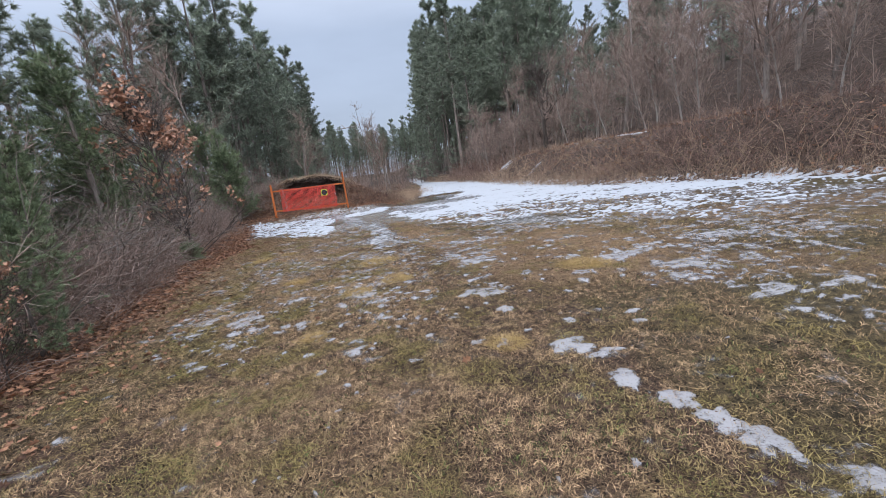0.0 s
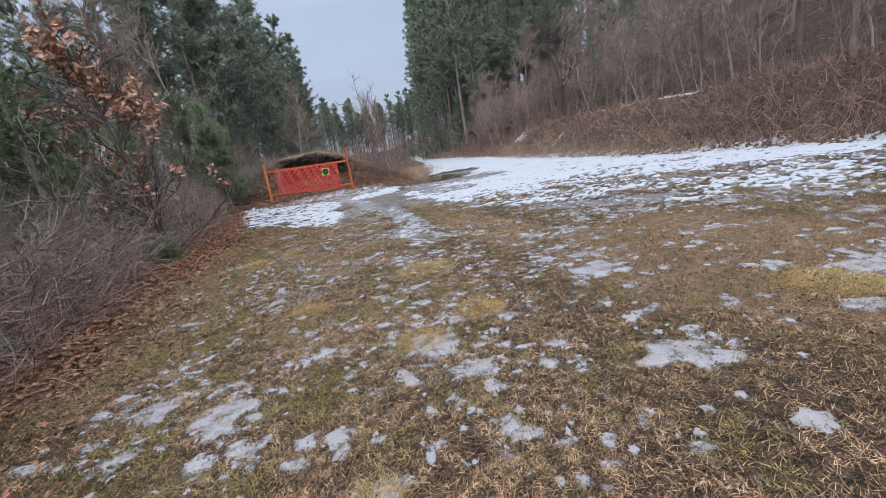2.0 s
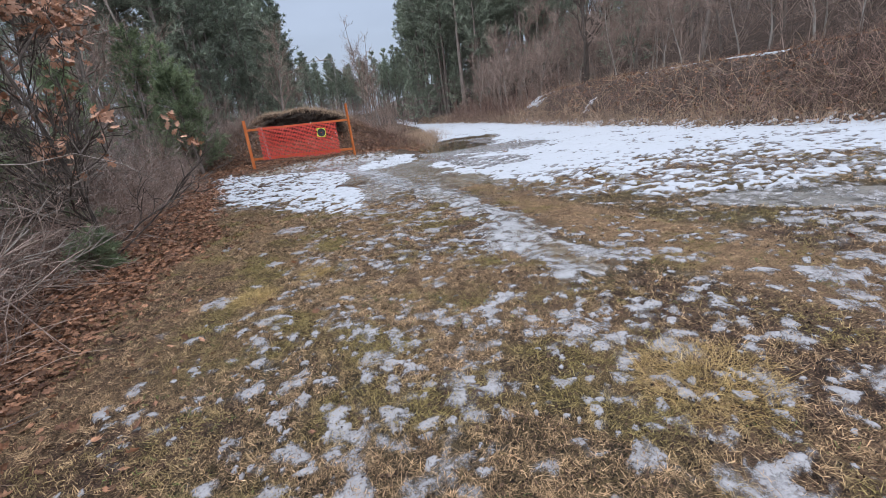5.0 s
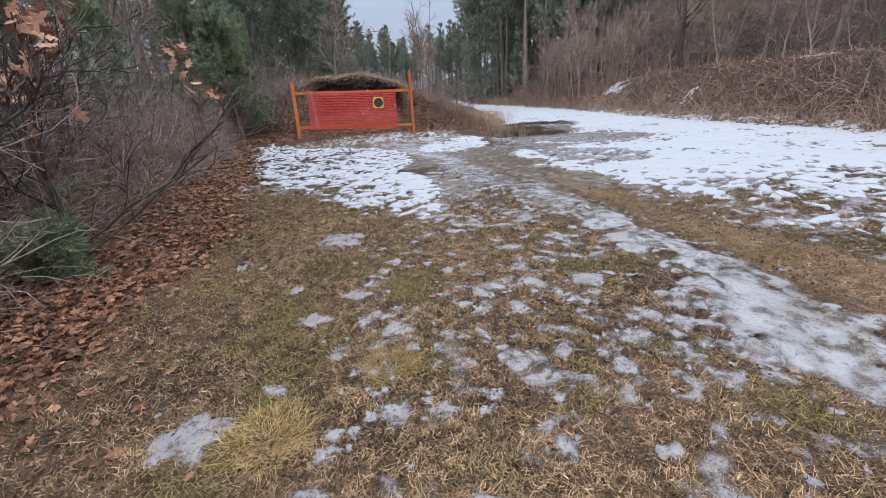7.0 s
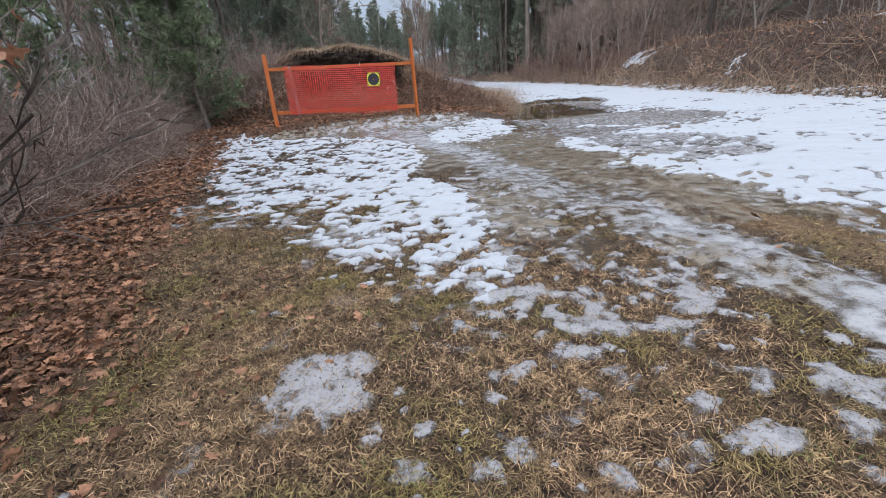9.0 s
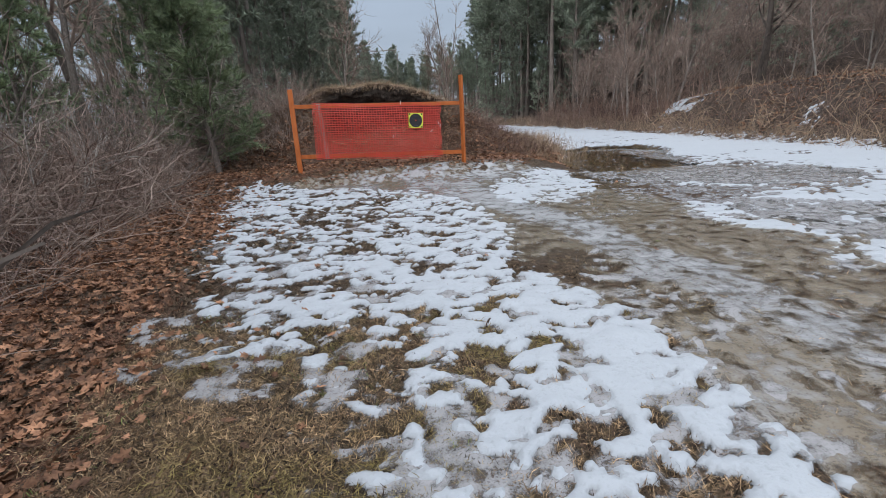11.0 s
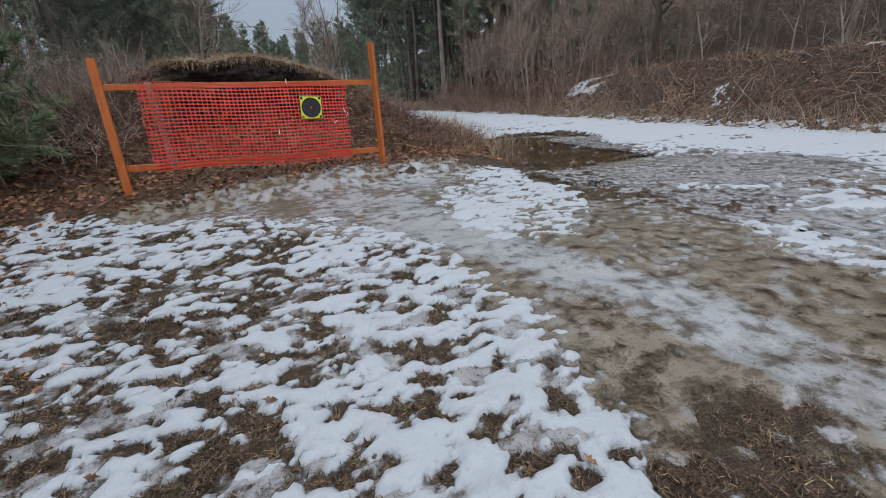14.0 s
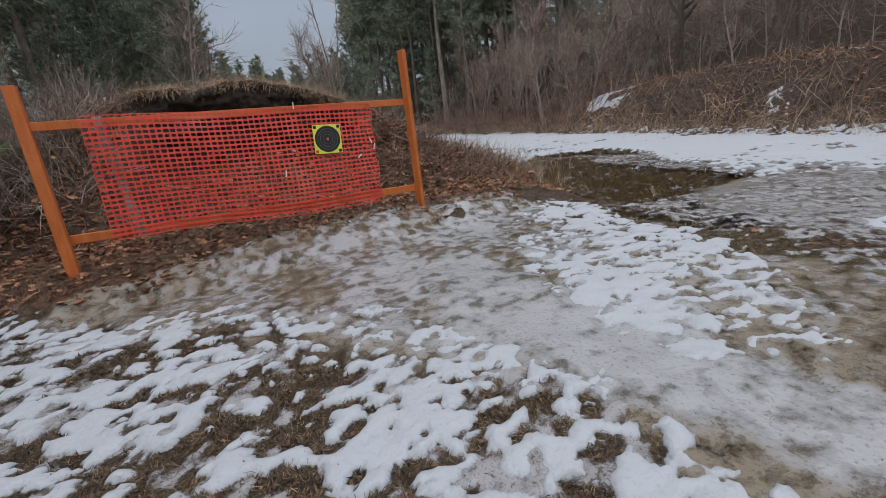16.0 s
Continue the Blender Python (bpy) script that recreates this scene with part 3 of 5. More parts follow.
def crust_depth(x, y):
    c = covers(x, y)
    n = even(0.34 * fbm(x * 2.6, y * 3.2, 51, 3) + 0.66 * fbm(x * 10.5, y * 11.5, 57, 3), 0.10)
    meadow = smooth(-0.1, 0.6, x - leaf_edge(y) - 0.3) * smooth(0, -1.5, x - bank_foot(y)) * (1 - c["tan"])
    share = 0.19 + 0.34 * (even(fbm(x * 0.4, y * 0.4, 61), 0.14) - 0.5)
    share = share + 0.06 * blob(x, y, 2.4, -17.2, 2.2, 2.6) + 0.02 * blob(x, y, 1.8, -14.6, 1.8, 1.6) - 0.25 * smooth(-18.5, -20.5, y) * smooth(5, 3.5, x) - 0.22 * blob(x, y, 6.5, -17, 1.5, 2.5) - 0.25 * blob(x, y, 4.6, -20.6, 2.2, 2.4)
    share = share + 0.2 * smooth(7, 9, x) * smooth(-19, -15, y) - 0.25 * blob(x, y, 0.3, -12.2, 1.1, 2.4) - 0.22 * blob(x, y, 2.0, -11.7, 1.1, 1.2)
    share = share + 0.24 * blob(x, y, 2.5, -9.6, 1.0, 2.0, -8) + 0.06 * blob(x, y, 2.6, -12.0, 0.9, 1.1) + 0.12 * blob(x, y, 4.3, -16.2, 1.6, 1.4)
    share = np.clip(share + 0.06, 0.08, 0.60) * meadow
    rag = 0.55 * (fbm(x * 4, y * 4, 67, 3) - 0.5)
    chain = 0.85 * smooth(0.42, 0.58, rag + np.maximum.reduce([blob(x, y, -1.3, -7.0, 0.4, 0.22), blob(x, y, -1.25, -7.5, 0.35, 0.15), blob(x, y, -0.6, -7.8, 0.35, 0.2), blob(x, y, 0.5, -8.6, 0.4, 0.2),
                                      blob(x, y, 5.4, -15.2, 0.6, 0.3), blob(x, y, 4.2, -14.2, 0.6, 0.22, -35)]))
    share = np.maximum(share, np.maximum(chain, 0.52 * blob(x, y, 2.1, -8.2, 0.8, 2.4, -5)))
    share = np.maximum(share, np.maximum(c["a"] * (0.66 - 0.2 * smooth(-7, -5, y)), c["b"] * (0.42 + 0.5 * c["full"])))
    return np.clip((share - n) * 3.0, -1, 1) * 0.016


def wet_ice(x, y):
    """Depth of the half-melted ice in and beside the wheel track, and how white it is."""
    c = covers(x, y)
    centre = np.interp(y, TRACK_Y, TRACK_X)
    off = x - centre
    n = even(0.65 * fbm(x * 1.6, y * 1.3, 71, 3) + 0.35 * fbm(x * 7, y * 7, 73, 2), 0.13)
    half = np.interp(y, [-14.5, -13, -11.5, -9.5, -6, -2], [0.45, 0.34, 0.34, 0.38, 0.32, 0.48])
    strip = smooth(1.35, 0.55, c["track"] / half) * smooth(-14.9, -14.1, y) * smooth(-0.6, -2.0, y)
    broken = smooth(-10.2, -11.5, y)
    wide = smooth(-1.65, -1.05, off + 0.25 * smooth(-4, -1, y)) * smooth(2.7, 1.7, off) * smooth(-10.0, -8.2, y) * smooth(1.4, 0.0, y)
    wide = wide * np.maximum(smooth(-0.25, 0.2, x - np.interp(y, [-6.3, -3.9, -3.0, -2.2], [1.2, 1.4, 0.9, 0.2])), smooth(-7.0, -7.6, y))
    front = smooth(-0.7, 0.3, y - np.interp(x, [-4, -2, -0.5, 0.5, 1.4, 3], [-0.3, -0.4, -1.4, -2.4, -3.4, -3.4])) * smooth(0.75, 0.15, y - 0.18 * x + 0.45 * smooth(0.0, -1.8, x)) * smooth(-2.6, -1.6, x) * smooth(4.4, 3.0, x)
    share = np.maximum.reduce([strip * (1.25 - 0.45 * broken), wide * (1.22 - 0.45 * smooth(-5.6, -6.6, y) * smooth(0.0, -0.5, off)), front * 1.15])
    streak = even(fbm(off * 3.4, y * 0.6, 77, 4), 0.15)
    blotch = even(fbm(x * 3.4, y * 2.6, 79, 4), 0.12)
    tongue = blob(x, y, 3.95, -13.95, 0.34, 0.6, 25) * smooth(0.14, -0.05, off - 0.1)
    white = strip * (1.12 + 0.25 * broken - 0.5 * streak - 0.5 * blotch) + wide * smooth(0.42, 0.9, 0.4 * streak + 0.6 * blotch) * 0.45 + front * (0.26 + 0.5 * smooth(0.35, 0.8, n))
    return np.clip((share - n) * 2.2, -1, 1) * 0.018, np.clip(white - 0.8 * tongue, 0, 1)


def spaced(*runs):
    """Coordinates from runs of (start, end, step)."""
    return np.unique(np.concatenate([np.arange(a, b, s) for a, b, s in runs]).round(4))


def sheet(name, xs, ys, height, mat, keep=None, attributes=None):
    """A sheet of quads over a grid of lines; keep: a test of the corners, so that hidden quads are left out."""
    gx, gy = np.meshgrid(xs, ys)
    z = height(gx, gy)
    v = np.stack([gx, gy, z], -1).reshape(-1, 3)
    i = np.arange(len(v)).reshape(gx.shape)
    q = np.stack([i[:-1, :-1], i[:-1, 1:], i[1:, 1:], i[1:, :-1]], -1).reshape(-1, 4)
    extra = {k: f.ravel() for k, f in (attributes(gx, gy) if attributes else {}).items()}
    if keep is not None:
        good = keep(gx, gy, z).ravel()
        q = q[good[q].any(1)]
        used = np.unique(q)
        index = np.zeros(len(v), np.int64)
        index[used] = np.arange(len(used))
        q, v, extra = index[q], v[used], {k: f[used] for k, f in extra.items()}
    return mesh_of(name, v, None, q, mat, True, extra)


def turf(x, y):
    c = covers(x, y)
    mud = smooth(0.55, 0.75, even(fbm(x * 0.8, y * 0.8, 81), 0.15)) * 0.6 * smooth(-13, -9, y) * smooth(5, 3.5, x) + 0.7 * c["a"]
    mud = np.maximum(mud, 0.35 * smooth(1.7, 0.5, c["track"] - 0.3) * smooth(-10, -7, y) * smooth(2.5, 0.5, y))
    mud = np.maximum(mud, c["pond"]) * (1 - 0.6 * c["pool"])
    green = smooth(0.5, 0.75, even(fbm(x * 0.45, y * 0.45, 91), 0.15)) * 0.85 + 0.5 * smooth(5, 8, x) * smooth(-10, -13, y)
    tan = np.maximum(c["tan"], 0.4 * smooth(0.55, 0.8, even(fbm(x * 0.5, y * 0.5, 93), 0.15)))
    tan = np.maximum(tan, 0.8 * blob(x, y, 6.3, -17.3, 1.6, 2.2))
    green = np.maximum(green, blob(x, y, -0.25, -7.9, 0.9, 1.2, 35))
    return dict(green=np.clip(np.maximum(green, c["pool"]), 0, 1), tan=tan * (1 - c["pool"]), leafy=np.maximum(c["leafy"], smooth(0.1, 0.7, y - 0.18 * x + 0.45 * smooth(0.0, -1.8, x)) * smooth(-3.5, -2.5, x) * smooth(4.2, 3.2, x) * smooth(5, 3, y)),
                mud=np.clip(mud, 0, 1), brushy=c["brushy"])


def ground_height(x, y):
    c = covers(x, y)
    return land(x, y) - c["pool"] * (0.115 + 0.10 * (fbm(x * 1.6, y * 3.0, 87, 4) - 0.5)) - 0.07 * c["pond"]


# ---- the setting ----
near_x, near_y = (-3.0, 6.5, 0.05), (-24.0, 1.5, 0.05)
xs = spaced((-400, -60, 40), (-60, -12, 3), (-12, -3, 0.3), near_x, (6.5, 9.5, 0.09), (9.5, 14, 0.16), (14, 30, 0.4), (30, 70, 2.5), (70, 401, 40))
ys = spaced((-300, -60, 40), (-60, -28, 4), (-28, -24, 0.3), near_y, (1.5, 7, 0.09), (7, 16, 0.2), (16, 50, 0.6), (50, 130, 4), (130, 601, 50))
ground = tagged(new("ground", sheet("ground", xs, ys, ground_height, GROUND, None, turf)), "matted brown winter turf with leaf litter and mud", "ground", kind="structure")

fine_x, fine_y = spaced((-2.6, 2.2, 0.022), (2.2, 4.5, 0.04)), spaced((-11.5, -9.0, 0.035), (-9.0, -1.0, 0.022), (-1.0, 1.0, 0.035))
snow_near = tagged(new("snow", sheet("snow", fine_x, fine_y, lambda x, y: land(x, y) + snow_depth(x, y), SNOW, lambda x, y, z: snow_depth(x, y) > -0.02, lambda x, y: dict(depth=np.clip(snow_depth(x, y) / 0.028, 0, 1)))),
                   "patchy old snow thawing over the turf", "snow", kind="stuff")
wide_x, wide_y = spaced((4.465, 15, 0.09), (15, 19, 0.2)), spaced((-22, 16, 0.09), (16, 70, 0.5))
snow_wide = tagged(new("snow", sheet("snow", wide_x, wide_y, lambda x, y: land(x, y) + snow_depth(x, y), SNOW, lambda x, y, z: snow_depth(x, y) > -0.02, lambda x, y: dict(depth=np.clip(snow_depth(x, y) / 0.028, 0, 1)))),
                   "wide sheet of old snow before the bank", "snow", kind="stuff")
side_x, side_y = spaced((-8, -2.49, 0.1)), spaced((-4, 5, 0.1))
snow_side = tagged(new("snow", sheet("snow", side_x, side_y, lambda x, y: land(x, y) + snow_depth(x, y), SNOW, lambda x, y, z: snow_depth(x, y) > -0.02, lambda x, y: dict(depth=np.clip(snow_depth(x, y) / 0.028, 0, 1)))),
                   "thin strip of snow among the brush", "snow", kind="stuff")
crust_x, crust_y = spaced((-2.4, 7.5, 0.035)), spaced((-24, -0.5, 0.035))
crust = tagged(new("ice_crust", sheet("ice_crust", crust_x, crust_y, lambda x, y: land(x, y) + crust_depth(x, y), CRUST, lambda x, y, z: crust_depth(x, y) > -0.008, lambda x, y: dict(depth=np.clip(crust_depth(x, y) / 0.016, 0, 1)))),
               "flat grey-white patches of icy crust on the grass", "ice", kind="stuff")
far_x, far_y = spaced((7.465, 14, 0.09)), spaced((-24, 4, 0.09))
crust_far = tagged(new("ice_crust", sheet("ice_crust", far_x, far_y, lambda x, y: land(x, y) + crust_depth(x, y), CRUST, lambda x, y, z: crust_depth(x, y) > -0.008, lambda x, y: dict(depth=np.clip(crust_depth(x, y) / 0.016, 0, 1)))),
                   "flat grey-white patches of icy crust on the grass", "ice", kind="stuff")
ice_x, ice_y = spaced((-2.8, 5.5, 0.05)), spaced((-15, 1.8, 0.05))
ice = tagged(new("track_ice", sheet("track_ice", ice_x, ice_y, lambda x, y: land(x, y) + wet_ice(x, y)[0] - 0.004 + 0.035 * (fbm(x * 4.5, y * 3.5, 83, 3) - 0.45) * smooth(0, 0.01, wet_ice(x, y)[0]), ICE, lambda x, y, z: wet_ice(x, y)[0] > -0.008, lambda x, y: dict(white=wet_ice(x, y)[1], depth=np.clip(wet_ice(x, y)[0] / 0.018, 0, 1) * 0.8))),
             "wet grey ice streaked white along a wheel track", "ice", kind="stuff")
pool_x, pool_y = spaced((3.5, 10.5, 0.2)), spaced((-3.5, 8.5, 0.2))
water = tagged(new("water", sheet("water", pool_x, pool_y, lambda x, y: 0 * x - 0.283, WATER, lambda x, y, z: covers(x, y)["pool"] > 0.02)), "brown meltwater puddle with drowned grass", "puddle", kind="structure")
pond_x, pond_y = spaced((4.0, 10.5, 0.15)), spaced((-15.5, 1, 0.15))
pond = tagged(new("pond_ice", sheet("pond_ice", pond_x, pond_y, lambda x, y: np.where(y < -4.2, -0.168, -0.205) + 0 * x, POND_ICE, lambda x, y, z: covers(x, y)["pond"] > 0.02, lambda x, y: dict(depth=0.85 * covers(x, y)["pond"]))), "smooth grey ice over a shallow pool", "ice", kind="structure")


def ice_patch(cx, cy, rx, ry, seed):
    """A thin plate of old ice with a ragged, low rim."""
    rings, spokes = 7, 40
    r, a = np.meshgrid(np.linspace(0, 1, rings), np.linspace(0, 2 * np.pi, spokes, endpoint=False), indexing="ij")
    rim = 0.25 + 1.5 * fbm(5 + 1.9 * np.cos(a), 5 + 1.9 * np.sin(a), seed, 5)
    x, y = cx + 1.25 * rx * r * rim * np.cos(a), cy + 1.25 * ry * r * rim * np.sin(a)
    high = smooth(1.0, 0.6, r)
    z = land(x, y) - 0.006 + 0.022 * high + 0.010 * (fbm(x * 9, y * 9, seed + 5, 3) - 0.5)
    i = np.arange(rings * spokes).reshape(rings, spokes)
    k = np.roll(i, -1, 1)
    q = np.stack([i[:-1], k[:-1], k[1:], i[1:]], -1)[1:].reshape(-1, 4)
    t = np.stack([i[0], i[1], k[1]], -1)
    me = mesh_of("ice_patch", np.stack([x, y, z], -1), t, q[:, ::-1], PLATE, True, dict(depth=high))
    return tagged(new("ice_patch", me), "thin ragged plate of grey-white ice on the grass", "ice patch", "ice plates on the turf")


EAST_PLATES = ((4.86, -20.94, 0.18, 0.17), (5.03, -21.2, 0.15, 0.08), (5.72, -20.5, 0.09, 0.05), (5.63, -20.75, 0.07, 0.08), (5.11, -20.43, 0.07, 0.09), (4.17, -20.51, 0.08, 0.07), (4.66, -19.78, 0.12, 0.1), (4.57, -19.04, 0.3, 0.24), (4.97, -17.24, 0.42, 0.4), (7.14, -19.4, 0.4, 0.3), (8.61, -18.27, 0.25, 0.3), (3.79, -20.13, 0.05, 0.06), (4.95, -21.6, 0.12, 0.16), (5.11, -21.92, 0.12, 0.11), (5.17, -22.16, 0.12, 0.15), (5.24, -22.38, 0.13, 0.17), (5.4, -22.75, 0.14, 0.12), (7.05, -20.75, 0.3, 0.10), (7.7, -20.8, 0.25, 0.10), (6.9, -18.41, 0.52, 0.25))
WEST_PLATES = ((0.99, -18.17, 0.18, 0.2), (1.58, -18.46, 0.2, 0.28), (1.59, -18.94, 0.1, 0.08), (2.6, -20.04, 0.06, 0.07), (2.78, -20.49, 0.05, 0.06), (2.64, -19.52, 0.13, 0.11), (2.37, -18.99, 0.12, 0.11), (2.81, -18.55, 0.1, 0.14), (3.37, -19.41, 0.11, 0.09), (3.3, -18.63, 0.22, 0.17), (3.1, -18.1, 0.25, 0.3))
NORTH_PLATES = ((0.56, -10.55, 0.26, 0.28), (0.84, -11.98, 0.1, 0.09), (0.57, -12.3, 0.14, 0.1), (0.36, -11.81, 0.07, 0.08), (1.1, -11.34, 0.08, 0.09), (-0.27, -11.11, 0.09, 0.13), (1.56, -11.6, 0.07, 0.09), (2.14, -11.75, 0.08, 0.1), (2.21, -11.22, 0.17, 0.12), (1.78, -12.12, 0.12, 0.16), (2.6, -12.09, 0.16, 0.15), (0.2, -13.3, 0.18, 0.2), (0.75, -14.0, 0.12, 0.1))
for plates in (EAST_PLATES, WEST_PLATES, NORTH_PLATES):
    for number, (px, py, rx, ry) in enumerate(plates):
        ice_patch(px, py, 0.85 * rx, 0.85 * ry, 200 + 7 * number)


def ice_flakes(n, x0, x1, y0, y1, chance, small, large):
    """Small ragged flakes of crust left on the turf, too many to count."""
    x, y = rng.uniform(x0, x1, n), rng.uniform(y0, y1, n)
    keep = rng.uniform(0, 1, n) < chance(x, y)
    x, y = x[keep], y[keep]
    n, k = len(x), 11
    size = small * (large / small) ** (rng.uniform(0, 1, n) ** 1.8)
    a = np.arange(k) * 2 * np.pi / k + rng.uniform(0, 1, (n, 1))
    rim = rng.uniform(0.55, 1.3, (n, k))
    turn, squash = rng.uniform(0, np.pi, (n, 1)), rng.uniform(0.5, 1.0, (n, 1))
    u, w = rim * np.cos(a), rim * np.sin(a) * squash
    ux, uy = (u * np.cos(turn) - w * np.sin(turn)) * size[:, None], (u * np.sin(turn) + w * np.cos(turn)) * size[:, None]
    rings = []
    for f, up in ((0.0, 0.016), (0.55, 0.017), (0.85, 0.012), (1.0, -0.006)):
        px, py = x[:, None] + f * ux, y[:, None] + f * uy
        rings.append(np.stack([px, py, land(px, py) + up + 0.008 * (fbm(px * 14, py * 14, 95, 2) - 0.5) * (f < 0.9)], -1))
    v = np.stack(rings, 1)
    base = np.arange(n)[:, None, None] * 4 * k + np.arange(3)[:, None] * k
    i = np.arange(k)
    q = np.stack([base + i, base + k + i, base + k + (i + 1) % k, base + (i + 1) % k], -1).reshape(-1, 4)
    depth = np.broadcast_to(np.array([0.85, 0.75, 0.45, 0.05])[:, None], (n, 4, k)).reshape(-1)
    return tagged(new("ice_flakes", mesh_of("ice_flakes", v.reshape(-1, 3), None, q, PLATE, True, dict(depth=depth))), "small ragged flakes of grey-white ice strewn over the grass", "ice", kind="stuff")


def flake_chance(x, y):
    patchy = even(fbm(x * 1.1, y * 1.1, 97, 3), 0.09)
    zone = 0.75 * blob(x, y, 2.6, -16.2, 3.0, 4.0) + 0.5 * blob(x, y, 1.2, -16.2, 1.7, 2.6) + 0.35 * blob(x, y, 4.6, -16.4, 2.2, 2.4) + 0.45 * blob(x, y, 2.0, -11.8, 1.6, 2.6)
    return np.clip(zone, 0.04, 1) * (0.12 + 0.88 * patchy) * smooth(0.0, 0.5, x - leaf_edge(y) - 0.2)


ice_flakes(8500, -0.5, 7.5, -22.5, -9.5, flake_chance, 0.022, 0.125)
ice_flakes(2400, 6.0, 13.5, -20.0, -11.0, lambda x, y: 0.15 + 0.7 * even(fbm(x * 0.7, y * 1.2, 99, 3), 0.09), 0.05, 0.22)


# ---- the earth mound behind the netting ----
def mound_mesh():
    nu, nv = 150, 110
    u, v = np.meshgrid(np.linspace(-1, 1, nu), np.linspace(0, 1, nv))
    x = -0.1 + 5.6 * u
    # across the mound: crest height and where its front foot lies
    crest = np.interp(u, [-1, -0.62, -0.42, -0.28, -0.10, 0.12, 0.27, 0.38, 0.52, 0.70, 0.88, 1.0], [0.5, 1.15, 1.72, 2.06, 2.16, 2.06, 1.86, 1.52, 0.92, 0.5, 0.15, 0.0])
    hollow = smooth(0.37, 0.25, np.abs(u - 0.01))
    front = 1.5 + 1.2 * hollow - 0.5 * smooth(0.25, 0.5, u) + 0.5 * smooth(0.55, 0.9, u) + x * 0.18
    lip = front + 2.0 - 0.8 * hollow
    back = 12.0
    # along the profile: slope, cut face, top, back
    t1, t2, t3 = 0.25, 0.5, 0.75
    y = np.where(v < t1, front + (lip - front) * (v / t1) * 0.8, np.where(v < t2, lip * 1.0 - (lip - front) * 0.2 + (lip - front) * 0.2 * ((v - t1) / (t2 - t1)) - 0.30 * hollow * smooth(0, 1, (v - t1) / (t2 - t1)), 0))
    top_y = lip - 0.30 * hollow
    y = np.where(v >= t2, top_y + (back - top_y) * np.clip((v - t2) / (1 - t2), 0, 1) ** 1.5, y)
    crest = crest + (fbm(u * 5.5, 0 * u, 107, 4) - 0.5) * 0.2 * smooth(0.6, 0.4, np.abs(u))
    low_z = crest * (0.62 - 0.22 * hollow)
    z = np.where(v < t1, low_z * smooth(0, 1.1, v / t1), np.where(v < t2, low_z * 0.975 + (crest - low_z * 0.975) * np.clip((v - t1) / (t2 - t1), 0, 1) ** 0.8, 0))
    w = np.clip((v - t2) / (1 - t2), 0, 1)
    z = np.where(v >= t2, crest * (1 + 0.03 * np.sin(np.minimum(w * 3.2, 1) * np.pi / 2)) * smooth(1.0, 0.45, w), z)
    n = fbm(x * 2.2, y * 2.2 + z * 2.5, 101) - 0.5
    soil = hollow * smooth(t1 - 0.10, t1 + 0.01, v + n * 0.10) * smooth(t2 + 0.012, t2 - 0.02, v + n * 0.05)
    leafy = smooth(t1 + 0.06, t1 - 0.04, v + n * 0.2) * 0.85
    y = y - n * 0.30 - (fbm(x * 5, z * 7, 103, 5) - 0.5) * 0.50 * soil
    z = z + n * 0.16 * smooth(0, 0.2, v) - 0.30 * smooth(0.06, 0.0, v) - 0.3 * smooth(0.94, 1.0, v) - 0.35 * smooth(0.9, 1, np.abs(u)) - 0.15
    verts = np.stack([x, y, z + np.maximum(0, land(x, y) + 0.13) * 0.6], -1).reshape(-1, 3)
    i = np.arange(nu * nv).reshape(nv, nu)
    q = np.stack([i[:-1, :-1], i[:-1, 1:], i[1:, 1:], i[1:, :-1]], -1).reshape(-1, 4)
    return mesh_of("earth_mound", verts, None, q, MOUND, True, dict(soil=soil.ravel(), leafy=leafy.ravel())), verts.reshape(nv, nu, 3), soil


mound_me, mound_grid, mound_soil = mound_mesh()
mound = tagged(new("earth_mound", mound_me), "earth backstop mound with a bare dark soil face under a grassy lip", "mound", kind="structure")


# ---- the target stand ----
def lean_box(a, b, wide, deep, bevel=0.004):
    """A timber from a to b."""
    a, b = Vector(a), Vector(b)
    d = b - a
    turn = d.to_track_quat("Z", "Y").to_matrix().to_4x4()
    return box((wide, deep, d.length), (0, 0, 0), bevel), Matrix.Translation((a + b) / 2) @ turn


stand = tagged(new("target_stand"), "orange timber frame hung with orange plastic safety netting", "target stand")
LP, RP = (-1.94, 0.0), (1.86, 0.66)


def along_stand(s, z, off=0.0):
    """A place s of the way from one post to the other, off metres behind."""
    dx, dy = RP[0] - LP[0], RP[1] - LP[1]
    ln = math.hypot(dx, dy)
    return Vector((LP[0] + dx * s - dy / ln * off, LP[1] + dy * s + dx / ln * off, z))


def timber(name, a, b, wide, deep, parent, label=""):
    bm, m = lean_box(a, b, wide, deep)
    bm.transform(m)
    return part(name, bm, ORANGE, parent, label)


timber("post", (LP[0] + 0.01, LP[1] - 0.02, -0.25), (LP[0] - 0.0, LP[1] + 0.15, 1.90), 0.10, 0.06, stand, "orange painted timber post")
timber("post", (RP[0] + 0.01, RP[1] - 0.01, -0.25), (RP[0] - 0.01, RP[1] - 0.02, 2.09), 0.10, 0.06, stand, "orange painted timber post")
timber("rail", along_stand(0.0, 1.545, 0.13), along_stand(1.0, 1.475, 0.05), 0.045, 0.08, stand)
timber("rail", along_stand(0.0, 0.48, 0.09), along_stand(1.0, 0.34, 0.05), 0.045, 0.09, stand)


